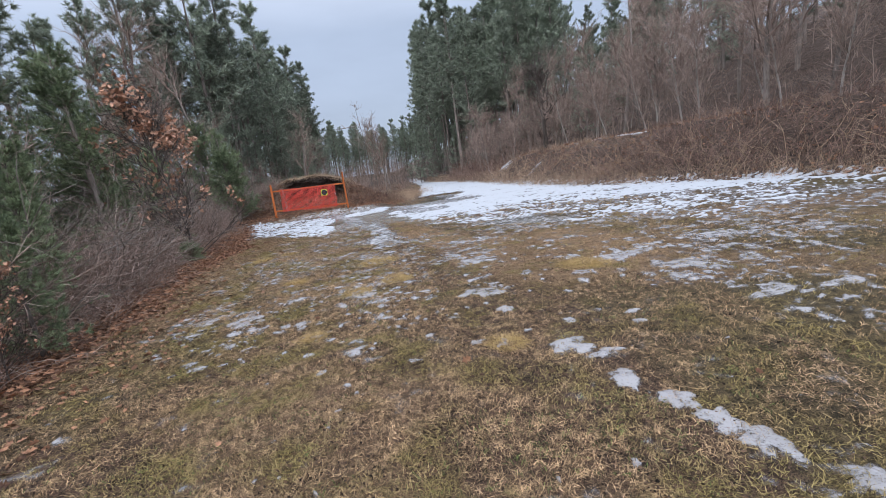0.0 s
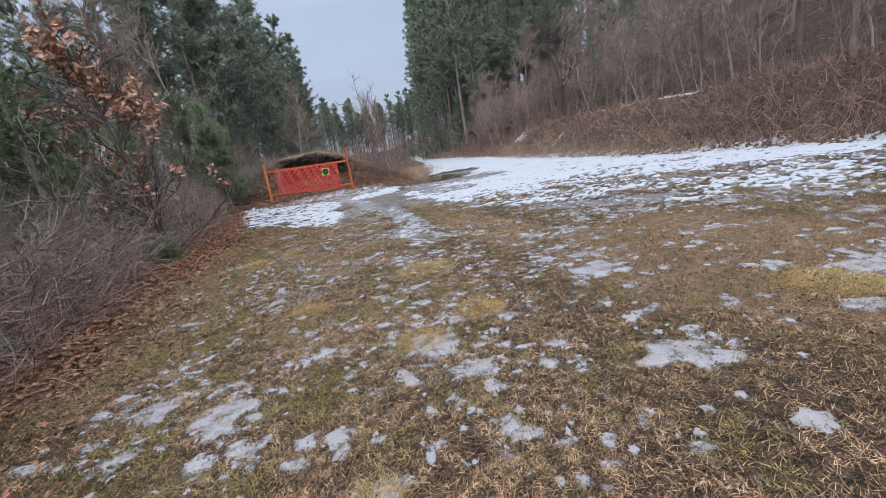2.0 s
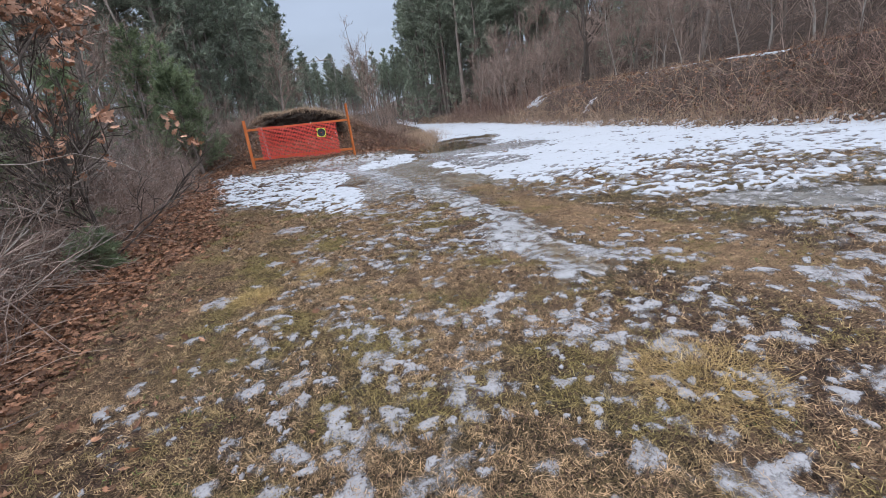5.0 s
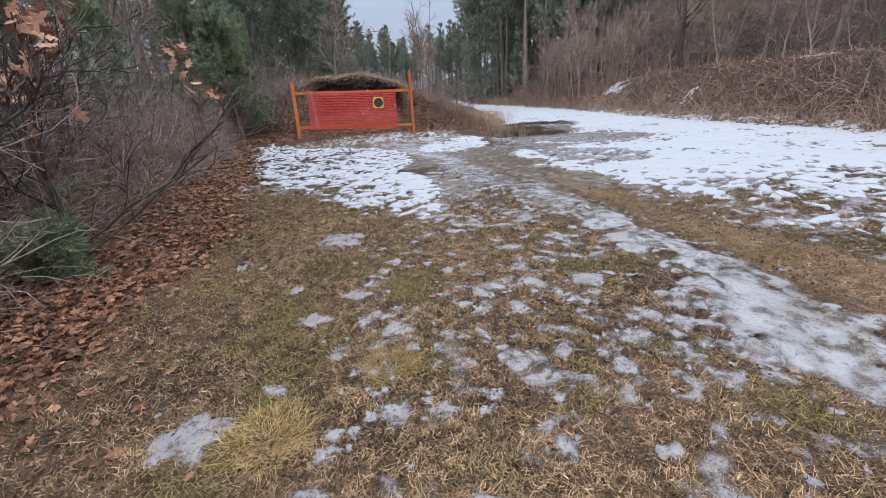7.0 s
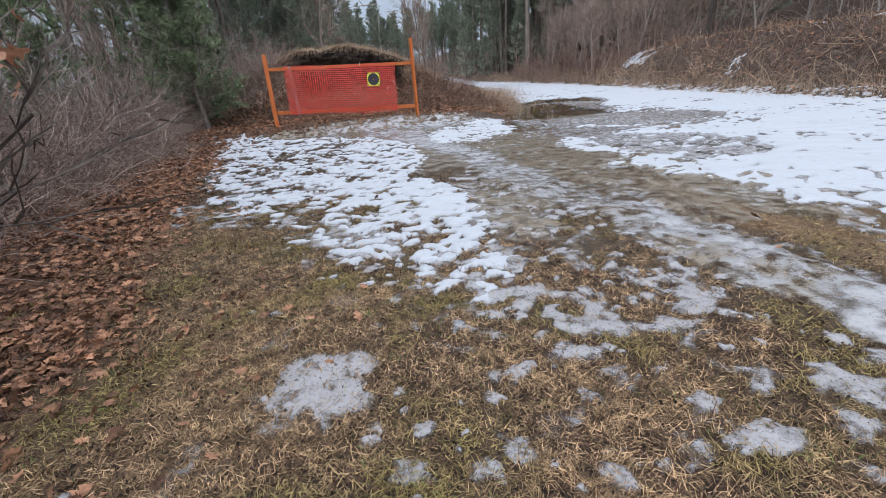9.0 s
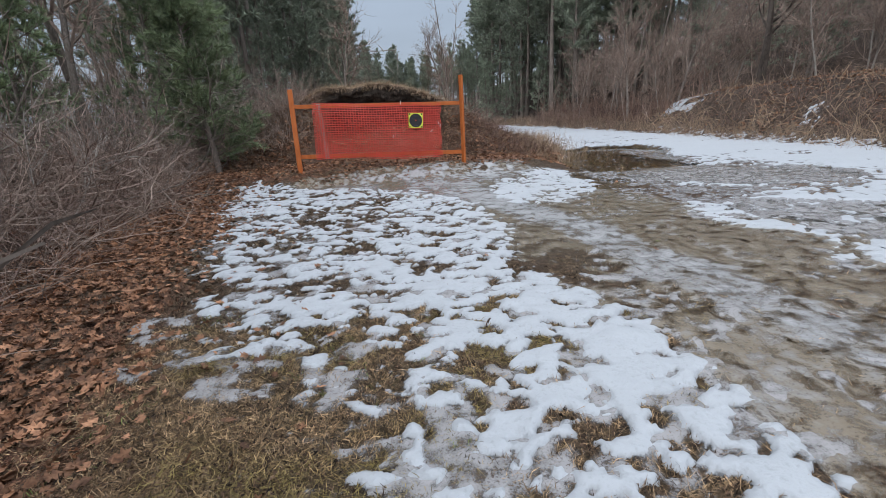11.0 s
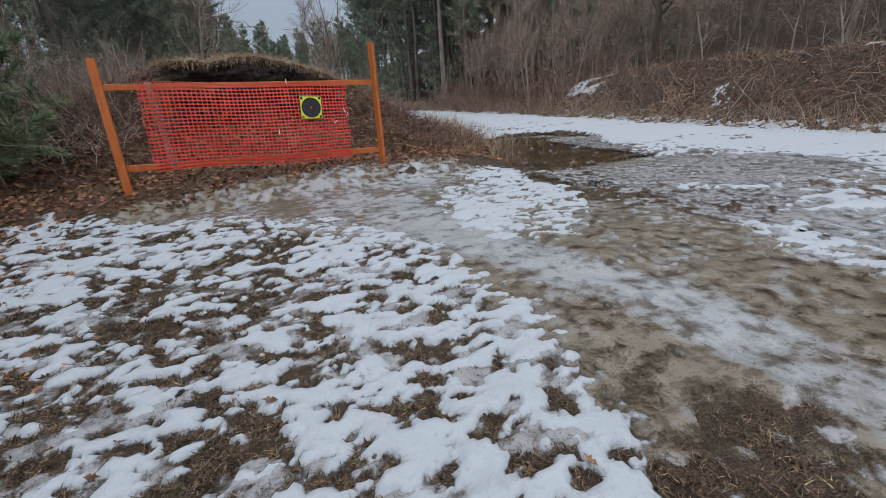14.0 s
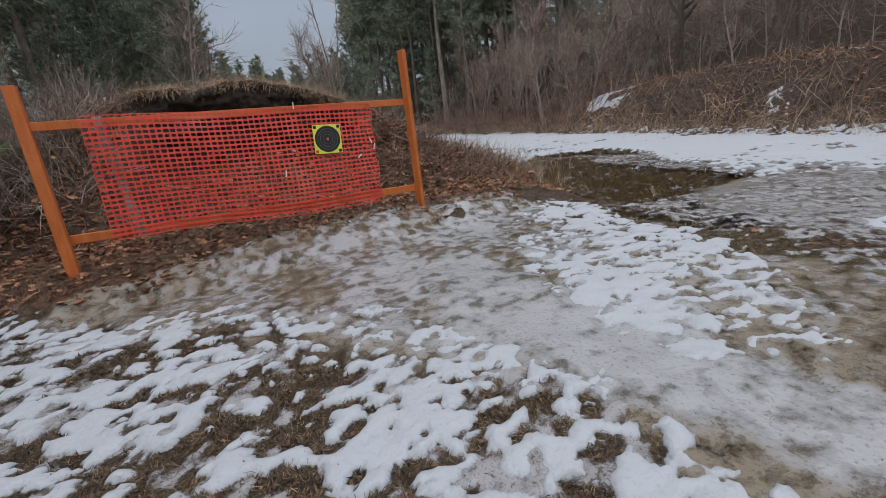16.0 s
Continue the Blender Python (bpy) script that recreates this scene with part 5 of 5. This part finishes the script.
def scatter(x0, x1, y0, y1, n, gap):
    """Places at least gap apart."""
    out = []
    for _ in range(n * 30):
        p = (rng.uniform(x0, x1), rng.uniform(y0, y1))
        if all((p[0] - q[0]) ** 2 + (p[1] - q[1]) ** 2 > gap * gap for q in out):
            out.append(p)
        if len(out) == n:
            break
    return out


def plant(kinds, places, group, label="", size=(0.85, 1.2), sink=0.0):
    """Copies of kinds of tree at places, turned and sized at random; the first use of a kind is the original itself."""
    for i, (x, y) in enumerate(places):
        kind = kinds[i % len(kinds)]
        s = rng.uniform(*size)
        m = Matrix.Translation((x, y, float(land(x, y)) - sink)) @ pose(0, 0, 0, rng.normal(0, 1.2), rng.normal(0, 1.2), rng.uniform(0, 360))
        if kind.get("used"):
            ob = copy_thing(kind, m)
        else:
            ob, kind["used"] = kind, 1
            ob.matrix_basis = m
        ob.scale = (s, s, s)


# forest pines
PINES = [mesh_thing("pine_tree", tall_pine(h, b, w), "tall dark green forest pine with a bare lower trunk", "pine tree", "forest pines") for h, b, w in ((18, 0.22, 3.6), (17, 0.36, 3.2), (20, 0.40, 3.4), (15, 0.10, 3.6))]
left_wood = [(-8.6 + 0.05 * y - abs(rng.normal(0, 0.8)), y) for y in np.arange(16, 64, 2.2)]
left_wood += [(-12 + 0.06 * y - abs(rng.normal(0, 1.6)), y) for y in np.arange(12, 66, 2.6)]
side_wood = scatter(-20, -8.5, -22, 14, 9, 3.2)
left_wood += scatter(-32, -14, 16, 60, 16, 3.6)
right_wood = [(15.6 + 0.03 * (y - 50) + rng.uniform(0, 2.0), y) for y in np.arange(48, 84, 3.6)] + scatter(18, 38, 42, 78, 44, 3.0)
hill_wood = scatter(25, 46, 14, 46, 46, 3.0) + scatter(31, 54, -16, 16, 40, 3.2)
far_wood = scatter(-14, 26, 90, 112, 105, 1.7)
plant(PINES, left_wood, "forest pines", size=(0.9, 1.15))
plant(PINES[1:3] + PINES[:1], side_wood, "forest pines", size=(0.6, 0.9))
plant(PINES[3:] + PINES[:1], [(-3.4, 25), (-5.2, 22.5), (-6.0, 27), (-4.2, 29), (-7.2, 20.5), (-8.4, 24), (-7.0, 31), (-5.2, 34)], "forest pines", size=(0.48, 0.66))
plant(PINES, right_wood, "forest pines", size=(1.2, 1.55))
plant(PINES[1:3], scatter(15.5, 30, 31, 45, 24, 2.3), "forest pines", size=(0.9, 1.15))
plant(PINES[3:] + PINES[:1] + PINES[3:], hill_wood, "forest pines", size=(0.55, 0.9))
plant(PINES, far_wood, "forest pines", size=(0.54, 0.77))

YOUNG = [mesh_thing("young_pine", young_pine(h, w, YOUNGNEEDLE), "bushy young green pine", "pine tree", "young pines") for h, w in ((4.4, 1.6), (6.2, 2.1), (3.4, 1.3))]
near_pines = [(-4.7, 2.3), (-4.2, -10.6), (-5.4, -12.4), (-5.2, -8.6), (-6.4, -10.2), (-4.0, 0.9), (-3.7, -15.4), (-3.3, -17.6), (-4.6, -14.0), (-5.2, -17.0), (-4.6, -19.6), (-3.0, -20.6), (-6.6, -15.5), (-6.6, 3.8), (-8.0, 0.8), (-7.0, -4.0)]
back_pines = [(10.6, 40), (12.2, 38), (13.8, 39), (11.4, 43), (15.4, 37), (17, 38.5), (9.8, 46), (13, 45), (-6.0, 22), (-6.8, 27), (-5.6, 32), (-7.4, 18), (-5.2, 38), (-8, 14), (18.5, 36)]
plant(PINES[3:], [(-6.2, -8.2), (-7.0, -11.6), (-9.2, -10.5), (-8.4, -14.5), (-9.6, -6.0), (-10.5, -18)], "forest pines", size=(0.45, 0.6))
plant(YOUNG, near_pines, "young pines", size=(0.85, 1.2))
plant(YOUNG, [(-0.75, -18.5), (-1.6, -17.2), (-2.3, -18.9), (-2.6, -15.6)], "young pines", size=(0.36, 0.46))
seedling = mesh_thing("young_pine", young_pine(0.55, 0.42, YOUNGNEEDLE), "soft green pine seedling among the fallen leaves", "pine tree", "young pines")
plant([seedling], [(-2.0, -10.95), (-2.3, -10.4)], "young pines", size=(0.5, 0.65))
plant(PINES[3:], back_pines, "forest pines", size=(0.3, 0.48))

# oak sapling that keeps its brown leaves, in clusters with bare twigs between
oak_parts, oak_twigs = bare_tree(4.8, 1.75, DARKBARK, 30, 7, 5, 0.0075, 0.05)
tip = oak_twigs[:, -1]
held = fbm(tip[:, 0] * 1.3 + 0.7 * tip[:, 2] + 40, tip[:, 1] * 1.3 - 0.9 * tip[:, 2] + 40, 171, 2) > 0.50
tips = oak_twigs[held & (tip[:, 2] > 1.3)]
clusters = [oak_leaves(tips[:, k] + rng.normal(0, 0.05, (len(tips), 3)), 0.15, 0.25, 0.6) for k in (1, 2, 3, 3)]
v, t = join(clusters)
oak = mesh_thing("oak_sapling", oak_parts + [("leaves", mesh_of("oak_leaves", v, t, None, TREELEAF))], "young oak holding clusters of dry brown leaves", "oak tree", "young oaks")
plant([oak], [(-2.1, -10.5), (-3.4, -8.8)], "young oaks", size=(1.0, 1.05))
plant([oak], [(-0.6, -19.2)], "young oaks", size=(0.26, 0.27))

# leafless trees
BARE = [mesh_thing("bare_tree", bare_tree(h, r, None, l)[0], "leafless grey-brown tree with fine twigs", "tree", "leafless trees") for h, r, l in ((8, 3.2, 18), (6.5, 2.8, 16), (10, 3.5, 20))]
plant(BARE, [(16.4, 14.5), (14.6, 18), (20, 16), (22, 8), (24, 2), (19.5, 22), (15.5, 25), (23, 13), (26, -4), (22, -9), (28, 8), (24, 20), (17, 30), (20, 27), (29, 15), (27, -12), (31, 0), (21.5, 4.5), (23.5, -3), (26, 26)]
      + [(-9.5, 5.5), (-8.2, 3.0), (-10.5, 8), (-7.6, 8.5), (-9, -2), (-8.4, -7), (-11, 2), (-3.0, 19), (-4, 50)], "leafless trees", size=(0.8, 1.15))

plant(BARE, [(x, y) for x, y in scatter(18.5, 30, -18, 40, 26, 3.0)] + [(14.6, 16.5), (15.8, 21)], "leafless trees", size=(0.6, 1.0))

# brush
SHRUBS = [tagged(new("shrub", shrub(h, n, m)), "leafless thicket shrub of thin twiggy stems", "shrub", "brush shrubs") for h, n, m in ((1.5, 11, TWIG), (1.2, 13, CANE), (1.9, 9, TWIG), (1.0, 13, CANE))]
spots = []
for y in np.arange(-23, 12, 1.0):
    edge = float(brush_edge(y))
    spots += [(edge - 0.75 + rng.normal(0, 0.35), y + rng.uniform(-0.3, 0.3)), (edge - 1.7 + rng.normal(0, 0.35), y + rng.uniform(-0.4, 0.4))]
spots += [(rng.uniform(-5.5, 4.0), rng.uniform(9, 13)) for _ in range(16)]
spots += [p for p in ((rng.uniform(-9, 8), rng.uniform(13, 34)) for _ in range(60)) if p[0] < 5.5 + 0.06 * p[1]]
plant(SHRUBS, spots, "brush shrubs", size=(0.7, 1.1))
DARK = [tagged(new("shrub", shrub(h, n, BARK, 0.9, 8, 5)), "tall dark leafless shrub deep in the brush", "shrub", "tall dark shrubs") for h, n in ((2.4, 9), (2.9, 7))]
plant(DARK, [(float(brush_edge(y)) - 1.4 + rng.normal(0, 0.4), y + rng.uniform(-0.5, 0.5)) for y in np.arange(-22, 6, 1.15)], "tall dark shrubs", size=(0.8, 1.1))
slim = mesh_thing("bare_tree", bare_tree(8.5, 1.6, None, 12, 4, 3, 0.006, 0.25)[0], "slim leafless tree rising over the mound", "tree", "leafless trees")
plant([slim], [(3.35, 17.2), (3.9, 18.0)], "leafless trees", size=(0.85, 1.0))
bank_spots = []
for _ in range(125):
    y = rng.uniform(-22, 40)
    bank_spots.append((float(bank_foot(y)) + 0.9 + abs(rng.normal(0, 1)) * 4.0, y))
bank_spots = [p for p in bank_spots if not (-3 < p[1] < 14 and p[0] < float(bank_foot(p[1])) + 5.4)]
plant(SHRUBS, bank_spots, "brush shrubs", size=(0.45, 0.85))


def thicket(n, place, height, mat, label):
    """Many twiggy saplings joined: too dense to count."""
    x, y = place(n)
    at = np.stack([x, y, land(x, y) - 0.1], -1)
    lines = grow(at, rng.normal(0, 0.16, (n, 3)) + [0, 0, 1.0], rng.uniform(0.5, 1.25, n) * height, 6, 0.07, 0.02)
    s, w, _, _ = sprout(lines, 8, 0.2, 1.0, 0.75)
    second = grow(s, w, height * 0.32 * rng.uniform(0.4, 1.2, len(s)), 4, 0.18, 0.06)
    s, w, _, _ = sprout(second, 3, 0.2, 1.0, 0.6)
    third = grow(s, w, height * 0.11 * rng.uniform(0.4, 1.2, len(s)), 3, 0.2, 0.04)
    v, q = join([tubes(lines, 0.022, 0.006), ribbons(second, 0.009, 0.004), ribbons(third, 0.006, 0.002)])
    return tagged(new("thicket", mesh_of("thicket", v, None, q, mat)), label, "thicket", kind="stuff")


def up_hill(n):
    y = rng.uniform(-24, 44, 4 * n)
    x = bank_foot(y) + 4.5 + rng.uniform(0, 1, 4 * n) ** 0.8 * 15
    keep = np.argsort(-even(fbm(x * 0.35, y * 0.35, 141), 0.12) - rng.uniform(0, 0.7, 4 * n))[:n]
    return x[keep], y[keep]


def beyond_berm(n):
    y = rng.uniform(12, 32, n)
    return bank_foot(y) + 0.8 + np.abs(rng.normal(0, 1, n)) * 3, y


def far_valley(n):
    y = rng.uniform(34, 95, n)
    return rng.uniform(-9, 13, n) * (0.6 + y / 200) + np.where(rng.uniform(0, 1, n) < 0.5, -2, 2), y


thicket(190, up_hill, 2.4, TWIG, "grey leafless saplings covering the hillside")
thicket(34, beyond_berm, 3.2, TWIG, "grey-brown leafless saplings at the trail's edge")
thicket(330, beyond_berm, 1.5, CANE, "reddish leafless low brush at the trail's edge")


def left_deep(n):
    y = rng.uniform(-24, 32, n)
    return brush_edge(y) - 2.5 - rng.uniform(0, 1, n) ** 1.3 * 14, y


thicket(1000, left_deep, 3.8, TWIG, "grey leafless saplings inside the wood")
thicket(360, far_valley, 3.6, TWIG, "grey leafless saplings far down the valley")


def canes(n, place, length, lean, mat, name, label, r=0.004, k=5, bend=-0.06, short=None):
    x, y = place(n)
    at = np.stack([x, y, land(x, y) - 0.05], -1)
    size = rng.uniform(0.4, 1.25, len(x)) * length * (short(x, y) if short else 1.0)
    lines = grow(at, rng.normal(0, lean, (len(x), 3)) + [0, 0, 1.0], size, k, 0.18, bend)
    v, q = ribbons(lines, r, r * 0.35)
    return tagged(new(name, mesh_of(name, v, None, q, mat)), label, name.replace("_", " "), kind="stuff")


def on_bank(n):
    y = rng.uniform(-26, 30, n)
    x = bank_foot(y) + 0.25 + np.abs(rng.normal(0, 1, n)) * 3.4
    open_ground = snow_depth(x, y) < 0
    return x[open_ground], y[open_ground]


def in_brush(n):
    y = rng.uniform(-24, 10, n)
    return brush_edge(y) + 0.35 - np.abs(rng.normal(0, 1, n)) * 1.6, y


canes(32000, on_bank, 1.15, 1.1, CANE, "brambles", "dense red-brown leafless brambles on the bank", 0.0055, 5, -0.10, lambda x, y: 1.05 - 0.60 * smooth(-9, -3, y) * smooth(15.5, 13, y) - 0.15 * smooth(2.0, 4.4, x - bank_foot(y)))
def arching(n, place, length, mat, r, label, per=6):
    """Long stems that rise, arch over and trail, with side shoots."""
    x, y = place(n)
    at = np.stack([x, y, land(x, y) - 0.05], -1)
    size = rng.uniform(0.5, 1.3, len(x)) * length
    lines = grow(at, rng.normal(0, 0.55, (len(x), 3)) + [0.2, 0, 1.0], size, 9, 0.14, -0.13)
    lines = lines[(lines[..., 0] - brush_edge(lines[..., 1])).max(1) < 0.75]
    s, w, _, _ = sprout(lines, per, 0.25, 1.0, 0.8)
    side = grow(s, w, rng.uniform(0.15, 0.6, len(s)), 5, 0.2, -0.04)
    s, w, _, _ = sprout(side, 2, 0.3, 1.0, 0.7)
    fine = grow(s, w, rng.uniform(0.08, 0.25, len(s)), 3, 0.2, -0.02)
    v, q = join([tubes(lines, r, r * 0.4), ribbons(side, r * 0.5, r * 0.25), ribbons(fine, r * 0.32, r * 0.15)])
    return tagged(new("brambles", mesh_of("brambles", v, None, q, mat)), label, "brambles", kind="stuff")


def brush_front(n):
    y = rng.uniform(-23, 1, n)
    return brush_edge(y) - 0.15 - np.abs(rng.normal(0, 1, n)) * 0.9, y


arching(1500, brush_front, 1.9, TWIG, 0.0055, "pale grey stems arching out of the brush")
arching(700, brush_front, 1.5, CANE, 0.005, "red-brown stems arching out of the brush")
canes(7000, in_brush, 1.1, 1.0, TWIG, "brambles", "grey leafless brambles at the wood's edge", 0.0035, 7, -0.12)
canes(6000, in_brush, 0.9, 1.2, CANE, "brambles", "reddish leafless brambles at the wood's edge", 0.003, 7, -0.10)


def bank_foot_strip(n):
    y = rng.uniform(-18, 45, n)
    return bank_foot(y) + rng.normal(0.5, 0.5, n), y




def flat_canes(n):
    y = rng.uniform(-24, 13, n)
    x = bank_foot(y) + 0.2 + rng.uniform(0, 4.6, n)
    open_ground = snow_depth(x, y) < 0
    return x[open_ground], y[open_ground]


canes(5000, flat_canes, 1.3, 1.6, TALLGRASS, "dead_stalks", "pale flattened dead stalks on the bank", 0.007, 5, -0.14, lambda x, y: 1 - 0.5 * smooth(1.5, 3.5, x - bank_foot(y)))
canes(9000, bank_foot_strip, 0.6, 0.35, TALLGRASS, "dry_grass", "dry tan grass along the foot of the bank", 0.003, 4)


def by_mound(n):
    a = rng.uniform(0, 1, n)
    return 4.4 + rng.normal(0, 0.7, n) + 2.2 * a, 3.0 + 9.0 * a + rng.normal(0, 0.8, n)


canes(5000, by_mound, 0.55, 0.3, TALLGRASS, "dry_grass", "dry tan grass beside the mound", 0.003, 4)


def mound_grass(n, rows, cols, long):
    j, i = rng.integers(*rows, n), rng.integers(*cols, n)
    at = mound_grid[j, i] + rng.normal(0, 0.06, (n, 3)) * [1, 1, 0]
    ok = mound_soil[j, i] < 0.3
    at = at[ok]
    return grow(at, rng.normal(0, 0.5, (len(at), 3)) + [0, -0.35, 0.8], rng.uniform(0.4, 1.2, len(at)) * long, 4, 0.2, -0.22)


i = rng.integers(44, 104, 1700)
fringe = grow(mound_grid[rng.integers(53, 57, 1700), i] + rng.normal(0, 0.05, (1700, 3)), rng.normal(0, 0.45, (1700, 3)) + [0, -1.0, 0.1], rng.uniform(0.05, 0.18, 1700), 5, 0.25, -0.45)
v, q = ribbons(fringe, 0.003, 0.001)
tagged(new("dry_grass", mesh_of("dry_grass", v, None, q, TALLGRASS)), "brown roots and grass hanging over the bare soil", "dry grass", kind="stuff")
v, q = ribbons(np.concatenate([mound_grass(9000, (56, 92), (2, 148), 0.17), mound_grass(500, (60, 92), (2, 148), 0.55), mound_grass(2200, (54, 62), (30, 120), 0.10), mound_grass(6000, (4, 50), (2, 148), 0.22)]), 0.003, 0.001)
tagged(new("dry_grass", mesh_of("dry_grass", v, None, q, TALLGRASS)), "dry tan grass hanging over the mound's lip", "dry grass", kind="stuff")
j, i = rng.integers(2, 30, 2600), rng.integers(2, 148, 2600)
v, t = oak_leaves(mound_grid[j, i] + rng.normal(0, 0.04, (2600, 3)) + [0, -0.03, 0.04], 0.10, 0.6)
tagged(new("leaf_litter", mesh_of("leaf_litter", v, t, None, LEAF)), "brown oak leaves caught on the mound's slope", "leaves", kind="stuff")


# a few pale dead stems that stand out from the brush
def dead_limbs(n, x0, x1, y0, y1):
    x, y = rng.uniform(x0, x1, n), rng.uniform(y0, y1, n)
    for i in range(n):
        px = float(brush_edge(y[i])) + x[i]
        at = np.array([[0, 0, -0.1]])
        stem = grow(at, np.array([[rng.uniform(0.0, 0.5), rng.normal(0, 0.5), 0.8]]), [rng.uniform(1.0, 1.9)], 7, 0.12, -0.03)
        s, w, _, _ = sprout(stem, 6, 0.3, 1.0, 0.7)
        side = grow(s, w, rng.uniform(0.3, 0.9, len(s)), 5, 0.18, 0.0)
        s, w, _, _ = sprout(side, 3, 0.3, 1.0, 0.7)
        fine = grow(s, w, rng.uniform(0.15, 0.4, len(s)), 3, 0.2, 0.0)
        ob = tagged(new("dead_branch"), "pale dead branch leaning out of the brush", "branch", "dead branches in the brush")
        vq = tubes(stem, 0.014, 0.005, 5)
        part("stem", mesh_of("stem", vq[0], None, vq[1], PALEBARK, True), None, ob)
        for k in range(len(side)):
            vq = join([tubes(side[k:k + 1], 0.007, 0.003), tubes(fine[3 * k:3 * k + 3], 0.0035, 0.0015)])
            part("side_branch", mesh_of("side_branch", vq[0], None, vq[1], PALEBARK, True), None, ob)
        ob.location = (px, y[i], float(land(px, y[i])))


dead_limbs(26, -1.4, -0.3, -21, 3)

# a pale broken tree far down the valley
snag = tagged(new("dead_tree"), "pale dead tree with a broken level limb", "tree")
trunk = grow(np.array([[1.0, 90.0, 2.0]]), np.array([[0, 0, 1.0]]), [12.6], 8, 0.03)
part("trunk", mesh_of("snag_trunk", *(lambda vq: (vq[0], None, vq[1]))(tubes(trunk, 0.2, 0.09, 6)), PALEBARK, True), None, snag)
for a, d, ln in (((1.2, 90, 15.2), (-1, 0, -0.09), 5.4), ((1.0, 90, 14.4), (0.35, 0, 1), 1.8), ((-1.2, 90, 15.0), (-0.6, 0, 0.8), 1.6), ((0.6, 90, 10.5), (-0.7, 0, 0.9), 3.0)):
    limb = grow(np.array([a]), np.array([d]), [ln], 6, 0.04)
    part("limb", mesh_of("snag_limb", *(lambda vq: (vq[0], None, vq[1]))(tubes(limb, 0.13, 0.05, 5)), PALEBARK, True), None, snag)
plant(BARE, [(5.6, 33), (5.0, 30.5)], "leafless trees", size=(1.0, 1.2))

v, t = leaf_litter(9000, 12.6, 18.5, -20, 13, lambda x, y: smooth(0.0, 0.6, x - bank_foot(y)) * even(fbm(x * 0.8, y * 0.8, 161), 0.12), 0.12, 0.05)
tagged(new("leaf_litter", mesh_of("leaf_litter", v, t, None, LEAF)), "brown leaves among the brambles on the bank", "leaves", kind="stuff")

crest_tree = mesh_thing("bare_tree", bare_tree(7.5, 3.3, DARKBARK, 18, 7, 6, 0.028, 0.30)[0], "dark leafless tree standing on the end of the bank", "tree", "leafless trees")
plant([crest_tree], [(18.2, 10.7)], "leafless trees", size=(1.0, 1.0))

# brush on the mound's shoulder
j, i = rng.integers(14, 96, 2600), rng.integers(1, 46, 2600)
lines = grow(mound_grid[j, i], rng.normal(0, 0.6, (2600, 3)) + [0, 0, 1.0], rng.uniform(0.3, 1.1, 2600), 5, 0.18, -0.05)
s, w, _, _ = sprout(lines, 3, 0.3, 1.0, 0.6)
side = grow(s, w, rng.uniform(0.1, 0.4, len(s)), 3, 0.2, 0.0)
v, q = join([ribbons(lines, 0.005, 0.002), ribbons(side, 0.003, 0.001)])
tagged(new("brambles", mesh_of("brambles", v, None, q, TWIG)), "twiggy brush on the shoulder of the mound", "brambles", kind="stuff")
j, i = rng.integers(6, 60, 2200), rng.integers(1, 50, 2200)
v, t = oak_leaves(mound_grid[j, i] + rng.normal(0, 0.05, (2200, 3)) + [0, -0.04, 0.06], 0.09, 0.5)
tagged(new("leaf_litter", mesh_of("leaf_litter", v, t, None, LEAF)), "brown leaves under the brush on the mound", "leaves", kind="stuff")
j, i = rng.integers(8, 60, 2400), rng.integers(104, 148, 2400)
lines = grow(mound_grid[j, i], rng.normal(0, 0.8, (2400, 3)) + [0, -0.3, 0.8], rng.uniform(0.2, 0.7, 2400), 5, 0.2, -0.10)
v, q = ribbons(lines, 0.005, 0.002)
tagged(new("brambles", mesh_of("brambles", v, None, q, CANE)), "brown twigs and stalks on the flank of the mound", "brambles", kind="stuff")
j, i = rng.integers(4, 56, 1600), rng.integers(100, 146, 1600)
v, t = oak_leaves(mound_grid[j, i] + rng.normal(0, 0.05, (1600, 3)) + [0, -0.04, 0.06], 0.09, 0.5)
tagged(new("leaf_litter", mesh_of("leaf_litter", v, t, None, LEAF)), "brown leaves on the flank of the mound", "leaves", kind="stuff")

# pale bushy saplings on the hillside
BUSH = [mesh_thing("bare_tree", bare_tree(h, r, PALEBARK, 20, 8, 6, 0.010, 0.12)[0], "pale bushy leafless sapling on the hillside", "tree", "hillside saplings") for h, r in ((4.2, 2.0), (5.0, 2.6))]
plant(BUSH, [(20.5, 11.5), (21.5, 8.5), (16.0, 15.5), (17.5, 17.0), (15.2, 20), (20, 5.5), (21, 1.5), (20.5, -2.5), (21.5, -6.5), (20.5, -10.5), (19, 14), (14.4, 23.5), (23, 10), (16.5, 24), (19.5, 3.5), (20.2, -0.8), (19.8, -4.6), (20.4, -8.4), (20.8, -12.6), (22, -15), (19.2, 8.8), (18.6, 15.6), (22.4, 5.2), (22.8, -1)], "hillside saplings", size=(0.75, 1.15))
